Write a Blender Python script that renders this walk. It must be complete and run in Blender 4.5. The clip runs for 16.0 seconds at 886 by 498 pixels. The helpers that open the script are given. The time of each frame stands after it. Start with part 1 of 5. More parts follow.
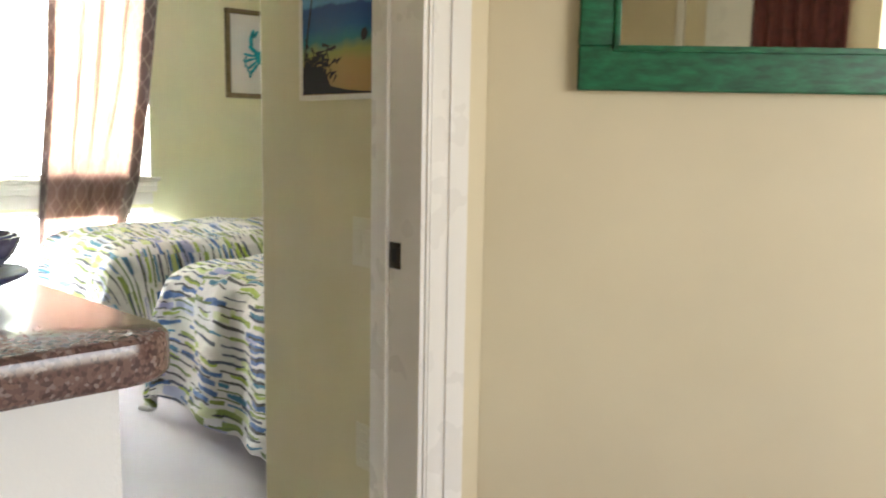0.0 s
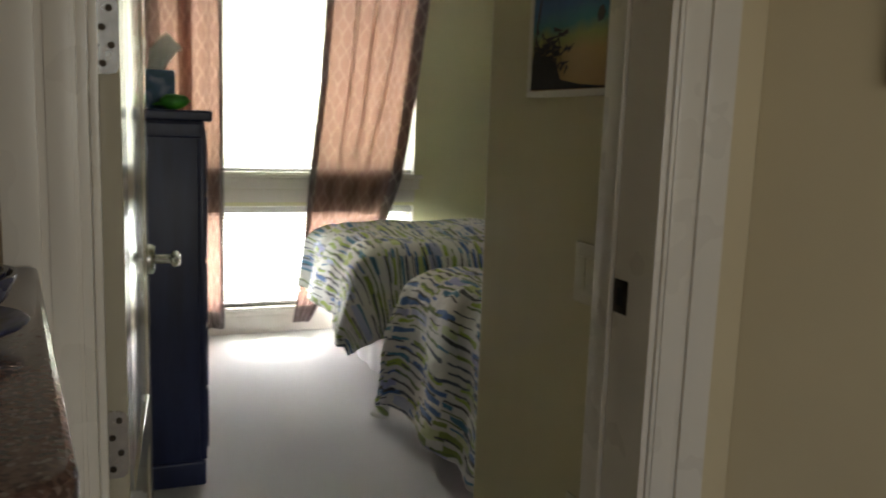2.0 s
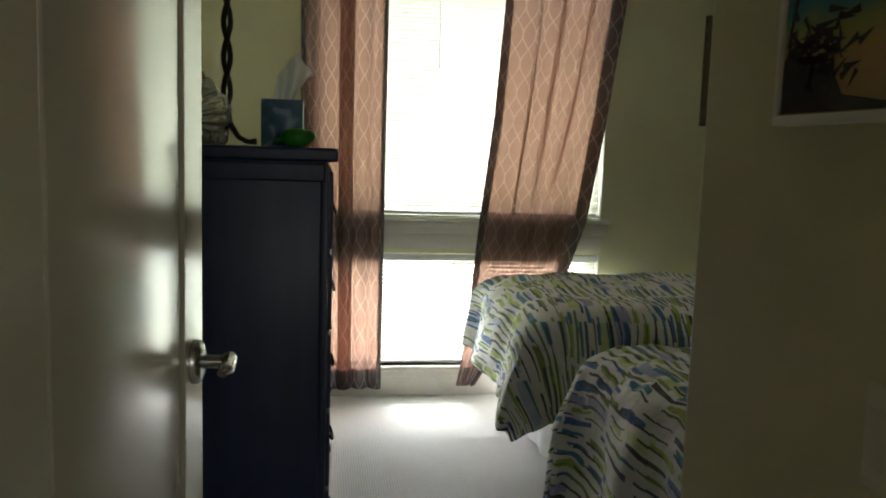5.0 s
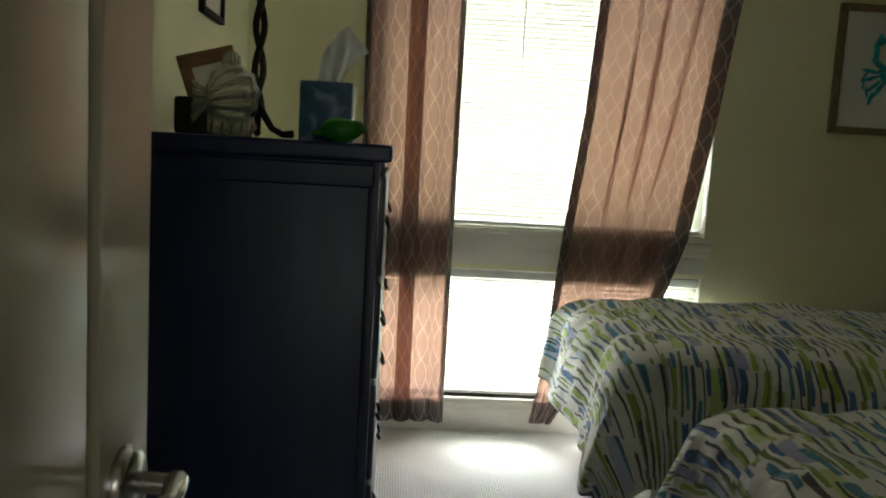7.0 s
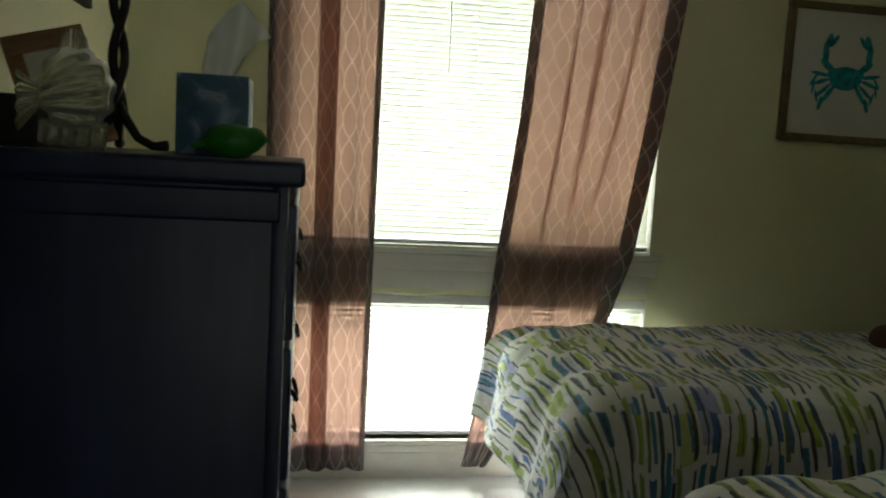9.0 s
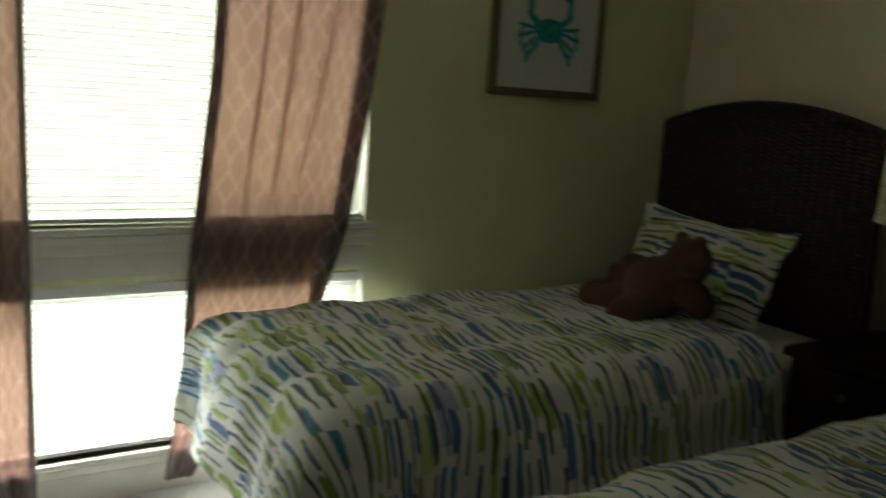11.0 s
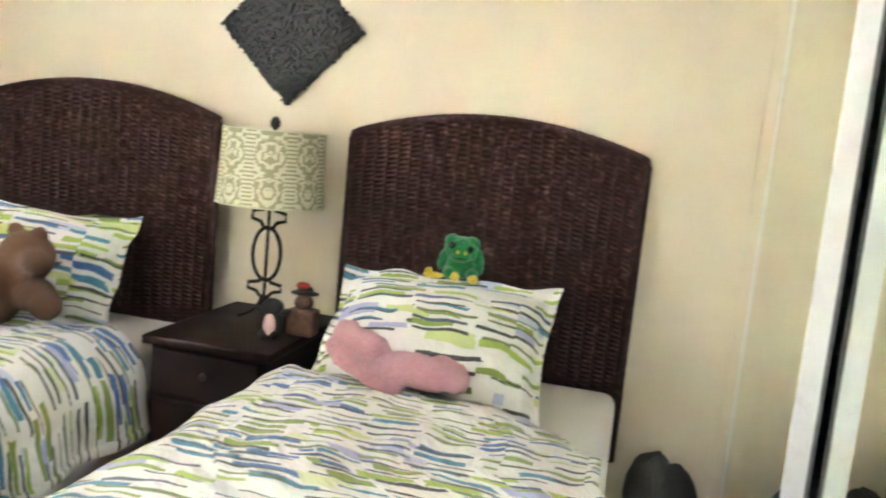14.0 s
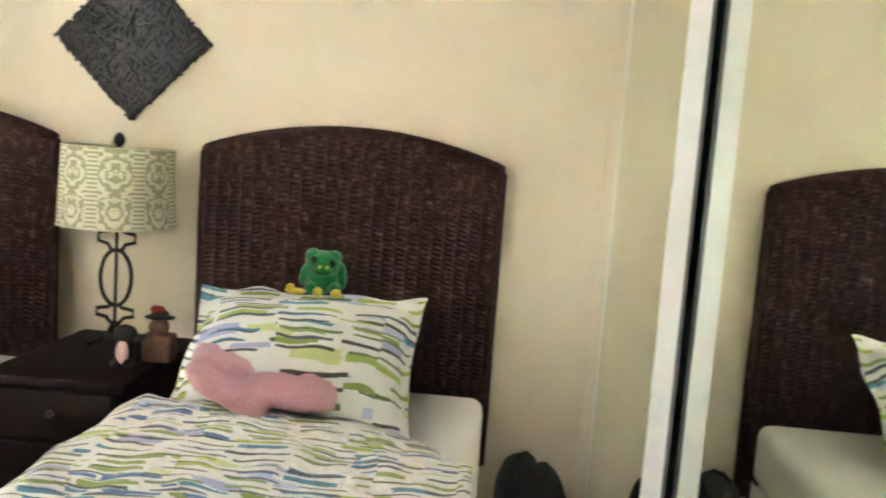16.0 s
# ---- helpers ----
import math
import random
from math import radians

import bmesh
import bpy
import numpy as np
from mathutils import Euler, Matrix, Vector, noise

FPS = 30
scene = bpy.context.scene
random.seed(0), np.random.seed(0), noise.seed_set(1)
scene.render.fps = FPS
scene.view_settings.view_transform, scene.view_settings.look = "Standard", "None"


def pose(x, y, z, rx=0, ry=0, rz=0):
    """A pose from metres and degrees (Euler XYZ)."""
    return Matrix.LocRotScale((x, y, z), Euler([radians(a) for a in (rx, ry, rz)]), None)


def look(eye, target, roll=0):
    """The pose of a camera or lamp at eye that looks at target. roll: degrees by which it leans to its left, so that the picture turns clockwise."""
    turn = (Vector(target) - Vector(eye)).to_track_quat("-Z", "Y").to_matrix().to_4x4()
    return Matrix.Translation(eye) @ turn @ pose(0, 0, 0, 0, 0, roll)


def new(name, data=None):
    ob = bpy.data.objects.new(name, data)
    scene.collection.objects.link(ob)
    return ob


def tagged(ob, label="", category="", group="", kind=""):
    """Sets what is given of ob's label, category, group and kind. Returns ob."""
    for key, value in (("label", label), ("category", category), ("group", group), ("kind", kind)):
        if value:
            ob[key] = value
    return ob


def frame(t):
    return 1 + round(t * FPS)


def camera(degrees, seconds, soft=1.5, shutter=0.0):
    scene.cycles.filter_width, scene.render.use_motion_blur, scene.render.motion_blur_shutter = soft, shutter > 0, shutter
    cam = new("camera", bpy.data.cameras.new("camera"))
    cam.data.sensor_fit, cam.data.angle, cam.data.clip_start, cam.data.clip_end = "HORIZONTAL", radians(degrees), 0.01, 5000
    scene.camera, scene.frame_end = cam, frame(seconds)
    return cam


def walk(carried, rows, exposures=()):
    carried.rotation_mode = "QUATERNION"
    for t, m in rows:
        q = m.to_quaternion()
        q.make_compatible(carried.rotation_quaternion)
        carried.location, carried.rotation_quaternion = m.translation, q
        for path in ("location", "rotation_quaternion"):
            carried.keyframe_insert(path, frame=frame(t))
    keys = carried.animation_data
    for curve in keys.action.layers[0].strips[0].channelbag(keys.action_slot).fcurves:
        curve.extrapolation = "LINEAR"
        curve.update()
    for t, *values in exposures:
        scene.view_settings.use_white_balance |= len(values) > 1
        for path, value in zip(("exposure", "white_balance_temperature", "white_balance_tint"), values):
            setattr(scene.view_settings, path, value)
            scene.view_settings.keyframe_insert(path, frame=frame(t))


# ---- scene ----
cam = camera(56.5, 16.0, soft=1.9, shutter=0.45)
PATH = [
    (0, (-0.397, -1.389, 1.191), (0.919, 0.091, 0.912), 1.0),
    (0.5, (-0.333, -1.367, 1.183), (0.852, 0.22, 0.902), 0.9),
    (1, (-0.257, -1.265, 1.197), (0.849, 0.382, 0.939), 0.6),
    (1.5, (-0.177, -1.171, 1.199), (0.79, 0.557, 0.915), -0.3),
    (2, (-0.082, -1.146, 1.204), (0.657, 0.688, 0.904), 2.0),
    (2.5, (0.026, -1.145, 1.21), (0.534, 0.768, 0.92), 2.8),
    (3, (0.082, -1.087, 1.21), (0.5, 0.851, 0.945), 2.3),
    (3.5, (0.102, -0.937, 1.224), (0.534, 1.005, 1.02), 2.3),
    (4, (0.134, -0.792, 1.224), (0.523, 1.156, 0.992), 1.8),
    (4.2, (0.163, -0.742, 1.226), (0.479, 1.22, 0.998), 2.2),
    (6.3, (0.167, -0.262, 1.208), (0.44, 1.704, 0.961), 1.4),
    (6.5, (0.179, -0.213, 1.209), (0.399, 1.761, 0.972), 1.6),
    (7, (0.216, -0.055, 1.213), (0.338, 1.927, 0.978), 3.3),
    (7.5, (0.179, 0.095, 1.222), (0.391, 2.069, 0.978), 1.1),
    (8, (0.158, 0.228, 1.228), (0.454, 2.189, 0.971), 1.2),
    (8.2, (0.17, 0.265, 1.23), (0.434, 2.234, 0.991), 1.7),
    (10.3, (0.215, 0.654, 1.25), (0.916, 2.513, 1.023), 3.3),
    (10.5, (0.214, 0.729, 1.267), (0.999, 2.55, 1.007), 2.7),
    (10.6, (0.236, 0.76, 1.258), (1.043, 2.568, 0.974), 4.2),
    (11, (0.271, 0.756, 1.338), (1.294, 2.44, 0.992), 3.4),
    (11.5, (0.277, 0.841, 1.344), (1.616, 2.279, 0.972), 4.4),
    (11.6, (0.272, 0.84, 1.348), (1.645, 2.243, 0.965), 5.2),
    (12, (0.268, 0.889, 1.35), (1.733, 2.193, 0.96), 4.9),
    (12.5, (0.268, 0.917, 1.35), (1.828, 2.115, 0.985), 4.5),
    (13, (0.286, 0.924, 1.336), (1.985, 1.917, 0.98), 4.7),
    (13.5, (0.309, 0.929, 1.333), (2.152, 1.636, 1.013), 5.7),
    (14, (0.328, 0.922, 1.336), (2.258, 1.372, 1.067), 5.6),
    (14.5, (0.329, 0.924, 1.347), (2.296, 1.194, 1.106), 4.8),
    (15, (0.333, 0.922, 1.346), (2.319, 1.024, 1.129), 4.7),
    (15.5, (0.339, 0.923, 1.361), (2.327, 0.91, 1.139), 4.6),
    (16, (0.339, 0.926, 1.354), (2.323, 1.049, 1.127), 4.2),
]
walk(
    cam,
    [(t, look(eye, target, roll)) for t, eye, target, roll in PATH],
    exposures=[(0, 3.2, 6050, 11), (0.5, 2.65, 6400, 12), (1.0, 2.0, 6450, 12), (1.5, 1.68, 6500, 11), (2.0, 1.05, 6500, 9), (2.5, 0.8, 6500, 7), (3.0, 0.5, 6450, 5), (3.5, 0.5, 6400, 4), (4.0, 0.52, 6400, 3), (6.5, 0.45, 6500, 0), (7.0, 0.4, 6500, -1), (7.5, 0.5, 6500, -1), (8.2, 0.28, 6400, -3), (10.3, 0.2, 6400, -2), (11.0, 0.28, 6450, -4), (11.4, 1.0, 6800, -8), (11.8, 2.05, 7100, -8), (12.5, 2.75, 6550, -9), (13.0, 3.5, 6100, 6), (13.5, 4.1, 5850, 13), (14.0, 4.2, 5750, 14), (14.5, 4.2, 5750, 15), (15.0, 4.1, 5800, 14), (15.5, 4.0, 5800, 15), (16, 3.93, 5950, 14)],
)


# ---- light ----
W = 3.455        # window wall, room face
R = 3.135       # headboard wall, room face
LW = -0.42      # dresser wall, room face
CEIL = 2.44

world = bpy.data.worlds.new("World")
scene.world = world
world.use_nodes = True
wn = world.node_tree
sky = wn.nodes.new("ShaderNodeTexSky")
sky.sky_type = "NISHITA"
sky.sun_disc = False
sky.sun_elevation = radians(50)
sky.sun_rotation = radians(-10)
wn.nodes["Background"].inputs[1].default_value = 0.1
wn.links.new(sky.outputs[0], wn.nodes["Background"].inputs[0])


def area(name, m, sx, sy, watts, colour):
    d = bpy.data.lights.new(name, "AREA")
    d.shape, d.size, d.size_y, d.energy, d.color = "RECTANGLE", sx, sy, watts, colour
    ob = new(name, d)
    ob.matrix_world = m
    return ob


# daylight in the bedroom window and in the living-room window behind the walker
area("window_daylight", look((0.83, W + 0.85, 0.90), (0.83, W - 2.4, 0.45)), 2.4, 1.9, 134, (0.94, 0.97, 1.0))
sun = new("sun", bpy.data.lights.new("sun", "SUN"))
sun.data.energy, sun.data.angle, sun.data.color = 5.0, radians(18.0), (1.0, 0.98, 0.94)
sun.matrix_world = look((-0.55, W + 7.0, 9.35), (0.75, W, 1.0))
area("living_room_daylight", look((1.4, -4.0, 1.5), (0.2, 0, 1.0)), 1.9, 1.5, 8.3, (1.0, 0.86, 0.70))

# ---- materials ----


def mat(name, col=(0.5, 0.5, 0.5), rough=0.6, metal=0.0):
    m = bpy.data.materials.new(name)
    m.use_nodes = True
    b = m.node_tree.nodes["Principled BSDF"]
    b.inputs["Base Color"].default_value = (*col, 1)
    b.inputs["Roughness"].default_value = rough
    b.inputs["Metallic"].default_value = metal
    return m


class N:
    """Short hand for a material's nodes."""

    def __init__(self, m):
        self.t = m.node_tree
        self.b = self.t.nodes["Principled BSDF"]

    def node(self, kind, **inp):
        n = self.t.nodes.new("ShaderNode" + kind)
        for k, v in inp.items():
            self.put(n, k, v)
        return n

    def put(self, n, k, v):
        s = n.inputs[int(k[1:])] if k[0] == "i" and k[1:].isdigit() else n.inputs[k.replace("_", " ")]
        if hasattr(v, "is_output"):
            self.t.links.new(v, s)
        else:
            s.default_value = v

    def math(self, op, a, b=0.0, c=0.0):
        n = self.node("Math", i0=a, i1=b, i2=c)
        n.operation = op
        return n.outputs[0]

    def mix(self, f, a, b):
        n = self.t.nodes.new("ShaderNodeMix")
        n.data_type = "RGBA"
        for s, v in ((0, f), (6, a), (7, b)):
            if hasattr(v, "is_output"):
                self.t.links.new(v, n.inputs[s])
            else:
                n.inputs[s].default_value = v if s == 0 else (*v[:3], 1)
        return n.outputs[2]

    def noise(self, scale, detail=3.0, rough=0.55, vec=None, dist=0.0):
        n = self.node("TexNoise", Scale=scale, Detail=detail, Roughness=rough, Distortion=dist)
        self.t.links.new(vec if vec else self.coord(), n.inputs["Vector"])
        return n.outputs[0]

    def coord(self, which="Object"):
        return self.t.nodes.new("ShaderNodeTexCoord").outputs[which]

    def ramp(self, fac, stops, step=False):
        n = self.node("ValToRGB")
        e = n.color_ramp.elements
        n.color_ramp.interpolation = "CONSTANT" if step else "LINEAR"
        while len(e) < len(stops):
            e.new(0.5)
        for el, (p, c) in zip(e, stops):
            el.position, el.color = p, (*c, 1)
        self.t.links.new(fac, n.inputs[0])
        return n.outputs[0]

    def bump(self, h, strength=0.3, dist=0.01):
        n = self.node("Bump", Strength=strength, Distance=dist)
        self.t.links.new(h, n.inputs["Height"])
        self.t.links.new(n.outputs[0], self.b.inputs["Normal"])
        return n

    def colour(self, c):
        self.t.links.new(c, self.b.inputs["Base Color"])

    def rough(self, r):
        self.t.links.new(r, self.b.inputs["Roughness"])

    def xyz(self, vec):
        n = self.node("SeparateXYZ")
        self.t.links.new(vec, n.inputs[0])
        return n.outputs

    def vec(self, x, y, z=0.0):
        return self.node("CombineXYZ", i0=x, i1=y, i2=z).outputs[0]


def paint(name, col, rough=0.55, peel=0.12, var=0.06):
    """Rolled wall paint: fine orange peel, faint scuffs and patchy tone."""
    m = mat(name, col, rough)
    n = N(m)
    big = n.noise(1.3, 4)
    c2 = tuple(c * (1 - var * 2) for c in col)
    n.colour(n.mix(n.ramp(big, [(0.3, (0, 0, 0)), (0.7, (1, 1, 1))]), col, c2))
    n.bump(n.noise(260, 2), peel, 0.002)
    n.rough(n.math("MULTIPLY_ADD", n.noise(5, 3), 0.15, rough - 0.07))
    return m


def worn(name, col, rough=0.4, metal=0.0, scale=30.0, var=0.3, bump=0.15, stretch=(1, 1, 1)):
    """A solid with grain in its colour, gloss and surface."""
    m = mat(name, col, rough, metal)
    n = N(m)
    mp = n.node("Mapping", Scale=stretch)
    n.t.links.new(n.coord(), mp.inputs[0])
    f = n.noise(scale, 5, 0.6, mp.outputs[0])
    lo, hi = tuple(c * (1 - var) for c in col), tuple(min(1, c * (1 + var)) for c in col)
    n.colour(n.ramp(f, [(0.3, lo), (0.7, hi)]))
    n.rough(n.math("MULTIPLY_ADD", n.noise(scale * 0.3, 3), 0.25, rough - 0.12))
    n.bump(f, bump, 0.003)
    return m


M_GREEN = paint("pale_green_paint", (0.81, 0.79, 0.51))
M_CREAM = paint("cream_paint", (0.80, 0.70, 0.53))
M_HALL = paint("hall_beige_paint", (0.70, 0.605, 0.40))
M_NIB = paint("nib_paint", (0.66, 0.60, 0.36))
M_CEIL = paint("ceiling_white", (0.8, 0.79, 0.75), 0.8, 0.3)
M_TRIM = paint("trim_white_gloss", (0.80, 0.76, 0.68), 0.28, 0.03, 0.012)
# white like the trim, but darkened: the leaf's dimmer light is in the colour
M_DOOR = paint("door_white_gloss_dim", (0.52, 0.48, 0.37), 0.13, 0.03, 0.04)
M_DOOR.node_tree.nodes["Principled BSDF"].inputs["Coat Weight"].default_value = 0.08
M_DOOR.node_tree.nodes["Principled BSDF"].inputs["Coat Roughness"].default_value = 0.12
M_DOOR.node_tree.nodes["Principled BSDF"].inputs["Specular IOR Level"].default_value = 0.5
M_VINYL = mat("window_vinyl", (0.8, 0.8, 0.78), 0.35)
M_NAVY = worn("navy_lacquer", (0.015, 0.023, 0.070), 0.42, 0, 14, 0.35, 0.08, (1, 1, 0.15))
M_WOODDK = worn("espresso_wood", (0.013, 0.006, 0.0055), 0.55, 0, 9, 0.45, 0.1, (6, 1, 1))
M_WOODDK.node_tree.nodes["Principled BSDF"].inputs["Specular IOR Level"].default_value = 0.15
M_STEEL = worn("satin_nickel", (0.55, 0.54, 0.52), 0.25, 1.0, 60, 0.12, 0.04)
M_IRON = worn("wrought_iron", (0.02, 0.017, 0.015), 0.5, 0.6, 60, 0.3, 0.3)
M_BLACK = mat("black_gap", (0.006, 0.006, 0.007), 0.7)
M_STRIKE = worn("dark_bronze", (0.05, 0.04, 0.03), 0.35, 0.8, 40, 0.3, 0.1)
M_MIRROR = mat("mirror_glass", (0.86, 0.90, 0.80), 0.02, 1.0)
M_SEAL = worn("grey_pile_seal", (0.16, 0.16, 0.17), 0.8, 0, 120, 0.3, 0.3)
M_ALU = worn("white_aluminium", (0.86, 0.86, 0.88), 0.3, 0.0, 40, 0.015, 0.01)
M_SHEET = paint("white_sheet", (0.68, 0.66, 0.60), 0.85, 0.1, 0.05)
M_SKIRT = paint("bed_skirt_cream", (0.76, 0.73, 0.73), 0.9, 0.1, 0.08)
M_PLASTIC = mat("switch_plastic", (0.66, 0.62, 0.45), 0.45)


def carpet_material():
    m = mat("carpet_loop", (0.5, 0.45, 0.40), 0.95)
    n = N(m)
    co = n.coord()
    w = n.xyz(co)
    diag = n.math("ADD", w[0], w[1])
    off = n.math("SUBTRACT", w[0], w[1])
    a = n.math("SINE", n.math("MULTIPLY", diag, 330.0))
    b = n.math("SINE", n.math("MULTIPLY", off, 330.0))
    loop = n.math("MULTIPLY", a, b)
    fine = n.noise(500, 2)
    hgt = n.math("ADD", n.math("MULTIPLY", loop, 0.5), fine)
    big = n.noise(2.2, 4)
    base = n.mix(big, (0.84, 0.81, 0.80), (0.76, 0.74, 0.73))
    n.colour(n.mix(n.math("MULTIPLY_ADD", loop, 0.6, 0.28), base, (0.60, 0.58, 0.565)))
    n.bump(hgt, 0.8, 0.006)
    return m


def granite_material():
    m = mat("brown_granite", (0.2, 0.12, 0.09), 0.17)
    n = N(m)
    v = n.node("TexVoronoi", Scale=280.0)
    n.t.links.new(n.coord(), v.inputs["Vector"])
    h = n.xyz(v.outputs["Color"])[0]
    c = n.ramp(h, [(0, (0.035, 0.022, 0.02)), (0.3, (0.12, 0.068, 0.058)), (0.6, (0.20, 0.125, 0.10)), (0.88, (0.33, 0.26, 0.23))], True)
    n.colour(n.mix(n.math("MULTIPLY_ADD", n.noise(120, 3), 0.6, 0.2), c, (0.12, 0.07, 0.06)))
    return m


def quilt_material(seed):
    """Brush-stroke bars of green, blue, teal and black over white cotton, laid out on the cloth's own UV in metres."""
    m = mat("striped_cotton", (0.8, 0.8, 0.74), 0.85)
    n = N(m)
    uv = n.xyz(n.coord("UV"))
    wob = n.noise(7, 2, 0.5, n.vec(uv[0], uv[1], seed))
    u = n.math("ADD", uv[0], n.math("MULTIPLY_ADD", wob, 0.05, -0.025))
    v = n.math("ADD", uv[1], n.math("MULTIPLY_ADD", n.noise(5, 2, 0.5, n.vec(uv[0], uv[1], seed + 3.0)), 0.045, -0.022))
    col = n.mix(n.noise(30, 2, 0.5, n.vec(uv[0], uv[1])), (0.74, 0.73, 0.68), (0.67, 0.67, 0.62))
    pal = [
        ((0.36, 0.37, 0.60), (0.52, 0.60, 0.20), (0.60, 0.66, 0.34), (0.45, 0.50, 0.66)),
        ((0.20, 0.28, 0.012), (0.002, 0.17, 0.31), (0.012, 0.11, 0.38), (0.32, 0.44, 0.02)),
        ((0.006, 0.006, 0.012), (0.10, 0.16, 0.008), (0.005, 0.005, 0.010), (0.008, 0.03, 0.09)),
    ]
    # washes, blocks and thin dark strokes, laid in loose columns
    for k, (hgt, length, fill, thick, ragged) in enumerate(((0.060, 0.17, 0.22, 0.38, 0.10), (0.037, 0.185, 0.74, 0.29, 0.12), (0.034, 0.21, 0.80, 0.17, 0.08))):
        column = n.math("FLOOR", n.math("DIVIDE", u, 0.30))
        lift = n.node("TexWhiteNoise", Vector=n.vec(column, seed * 5.0 + k, 2.5))
        vs = n.math("ADD", n.math("DIVIDE", v, hgt), lift.outputs[0])
        row = n.math("FLOOR", vs)
        fv = n.math("FRACT", vs)
        shift = n.node("TexWhiteNoise", Vector=n.vec(row, seed * 17.0 + k * 51.3, 0.5))
        us = n.math("DIVIDE", n.math("ADD", u, n.math("MULTIPLY_ADD", shift.outputs[0], length * 0.38, 3.0 + 0.37 * k * length)), length)
        cell = n.math("FLOOR", us)
        fu = n.math("FRACT", us)
        rnd = n.node("TexWhiteNoise", Vector=n.vec(row, cell, seed + k * 7.0))
        r3 = n.xyz(rnd.outputs["Color"])
        # half-thickness tapers along the stroke, one end fatter than the other
        tap = n.math("MULTIPLY", n.math("MULTIPLY_ADD", n.math("ABSOLUTE", n.math("SUBTRACT", fu, r3[2])), -0.6, 1.0), n.math("MULTIPLY_ADD", r3[1], thick, thick * 0.40))
        rag = n.math("MULTIPLY_ADD", n.noise(70, 2, 0.5, n.vec(uv[0], uv[1], 5.0)), ragged * 1.4, -ragged * 0.7)
        slant = n.math("MULTIPLY", n.math("SUBTRACT", fu, 0.5), n.math("MULTIPLY_ADD", r3[2], 0.5, -0.25))
        d = n.math("ADD", n.math("ABSOLUTE", n.math("ADD", n.math("SUBTRACT", fv, 0.5), slant)), rag)
        inside = n.math("LESS_THAN", d, tap)
        ends = n.math("LESS_THAN", n.math("ADD", fu, rag), n.math("MULTIPLY_ADD", r3[1], 0.35, 0.60))
        on = n.math("LESS_THAN", r3[0], fill)
        f = n.math("MULTIPLY", n.math("MULTIPLY", inside, ends), on)
        pick = n.ramp(n.math("DIVIDE", r3[0], fill), [(i * 0.25, c) for i, c in enumerate(pal[k])], True)
        wash = n.mix(n.math("MULTIPLY", n.noise(45, 3, 0.6, n.vec(uv[0], uv[1], 2.0)), 0.22), pick, (0.62, 0.65, 0.58))
        col = n.mix(f, col, wash)
    n.colour(col)
    n.bump(n.noise(9, 3, 0.45, n.vec(uv[0], uv[1], seed)), 0.6, 0.05)
    b = n.b
    b.inputs["Sheen Weight"].default_value = 0.2
    return m


def curtain_material(name, through_mix, tcol1, tcol2, tdark, cloth, lines, tclear):
    """Grey-brown voile with a paler ogee lattice; daylight behind it comes through peach."""
    m = mat(name, (0.2, 0.15, 0.13), 0.9)
    n = N(m)
    uv = n.xyz(n.coord("UV"))
    s = 0.11
    x = n.math("DIVIDE", uv[0], s)
    y = n.math("DIVIDE", uv[1], s * 1.25)
    lat = None
    for sg in (1.0, -1.0):
        wave = n.math("MULTIPLY", n.math("SINE", n.math("MULTIPLY", y, math.pi)), 0.5 * sg)
        f = n.math("FRACT", n.math("ADD", x, wave))
        d = n.math("ABSOLUTE", n.math("SUBTRACT", f, 0.5))
        ln = n.math("LESS_THAN", d, 0.055)
        lat = ln if lat is None else n.math("MAXIMUM", lat, ln)
    wv = n.noise(260, 2, 0.5, n.vec(uv[0], n.math("MULTIPLY", uv[1], 0.3)))
    weave = n.math("MULTIPLY_ADD", wv, 0.5, 0.7)
    dif = n.mix(lat, cloth, lines)
    n.colour(dif)
    tr = n.node("BsdfTranslucent")
    tcol = n.mix(lat, tcol1, tcol2)
    tm = n.mix(weave, tdark, tcol)
    n.t.links.new(tm, tr.inputs[0])
    # open weave: most of the light comes straight through between the threads
    clear = n.node("BsdfTransparent")
    n.t.links.new(n.mix(weave, n.mix(0.3, tclear, (0.0, 0.0, 0.0)), n.mix(n.math("MULTIPLY", lat, 0.25), tclear, tcol2)), clear.inputs[0])
    sheer = n.node("MixShader", Fac=0.7)
    n.t.links.new(tr.outputs[0], sheer.inputs[1])
    n.t.links.new(clear.outputs[0], sheer.inputs[2])
    mx = n.node("MixShader", Fac=through_mix)
    n.t.links.new(n.b.outputs[0], mx.inputs[1])
    n.t.links.new(sheer.outputs[0], mx.inputs[2])
    n.t.links.new(mx.outputs[0], n.t.nodes["Material Output"].inputs[0])
    return m


def slat_material():
    m = mat("blind_slat_vinyl", (0.72, 0.72, 0.63), 0.5)
    n = N(m)
    tr = n.node("BsdfTranslucent", Color=(0.85, 0.86, 0.70, 1))
    mx = n.node("MixShader", Fac=0.08)
    n.t.links.new(n.b.outputs[0], mx.inputs[1])
    n.t.links.new(tr.outputs[0], mx.inputs[2])
    n.t.links.new(mx.outputs[0], n.t.nodes["Material Output"].inputs[0])
    return m


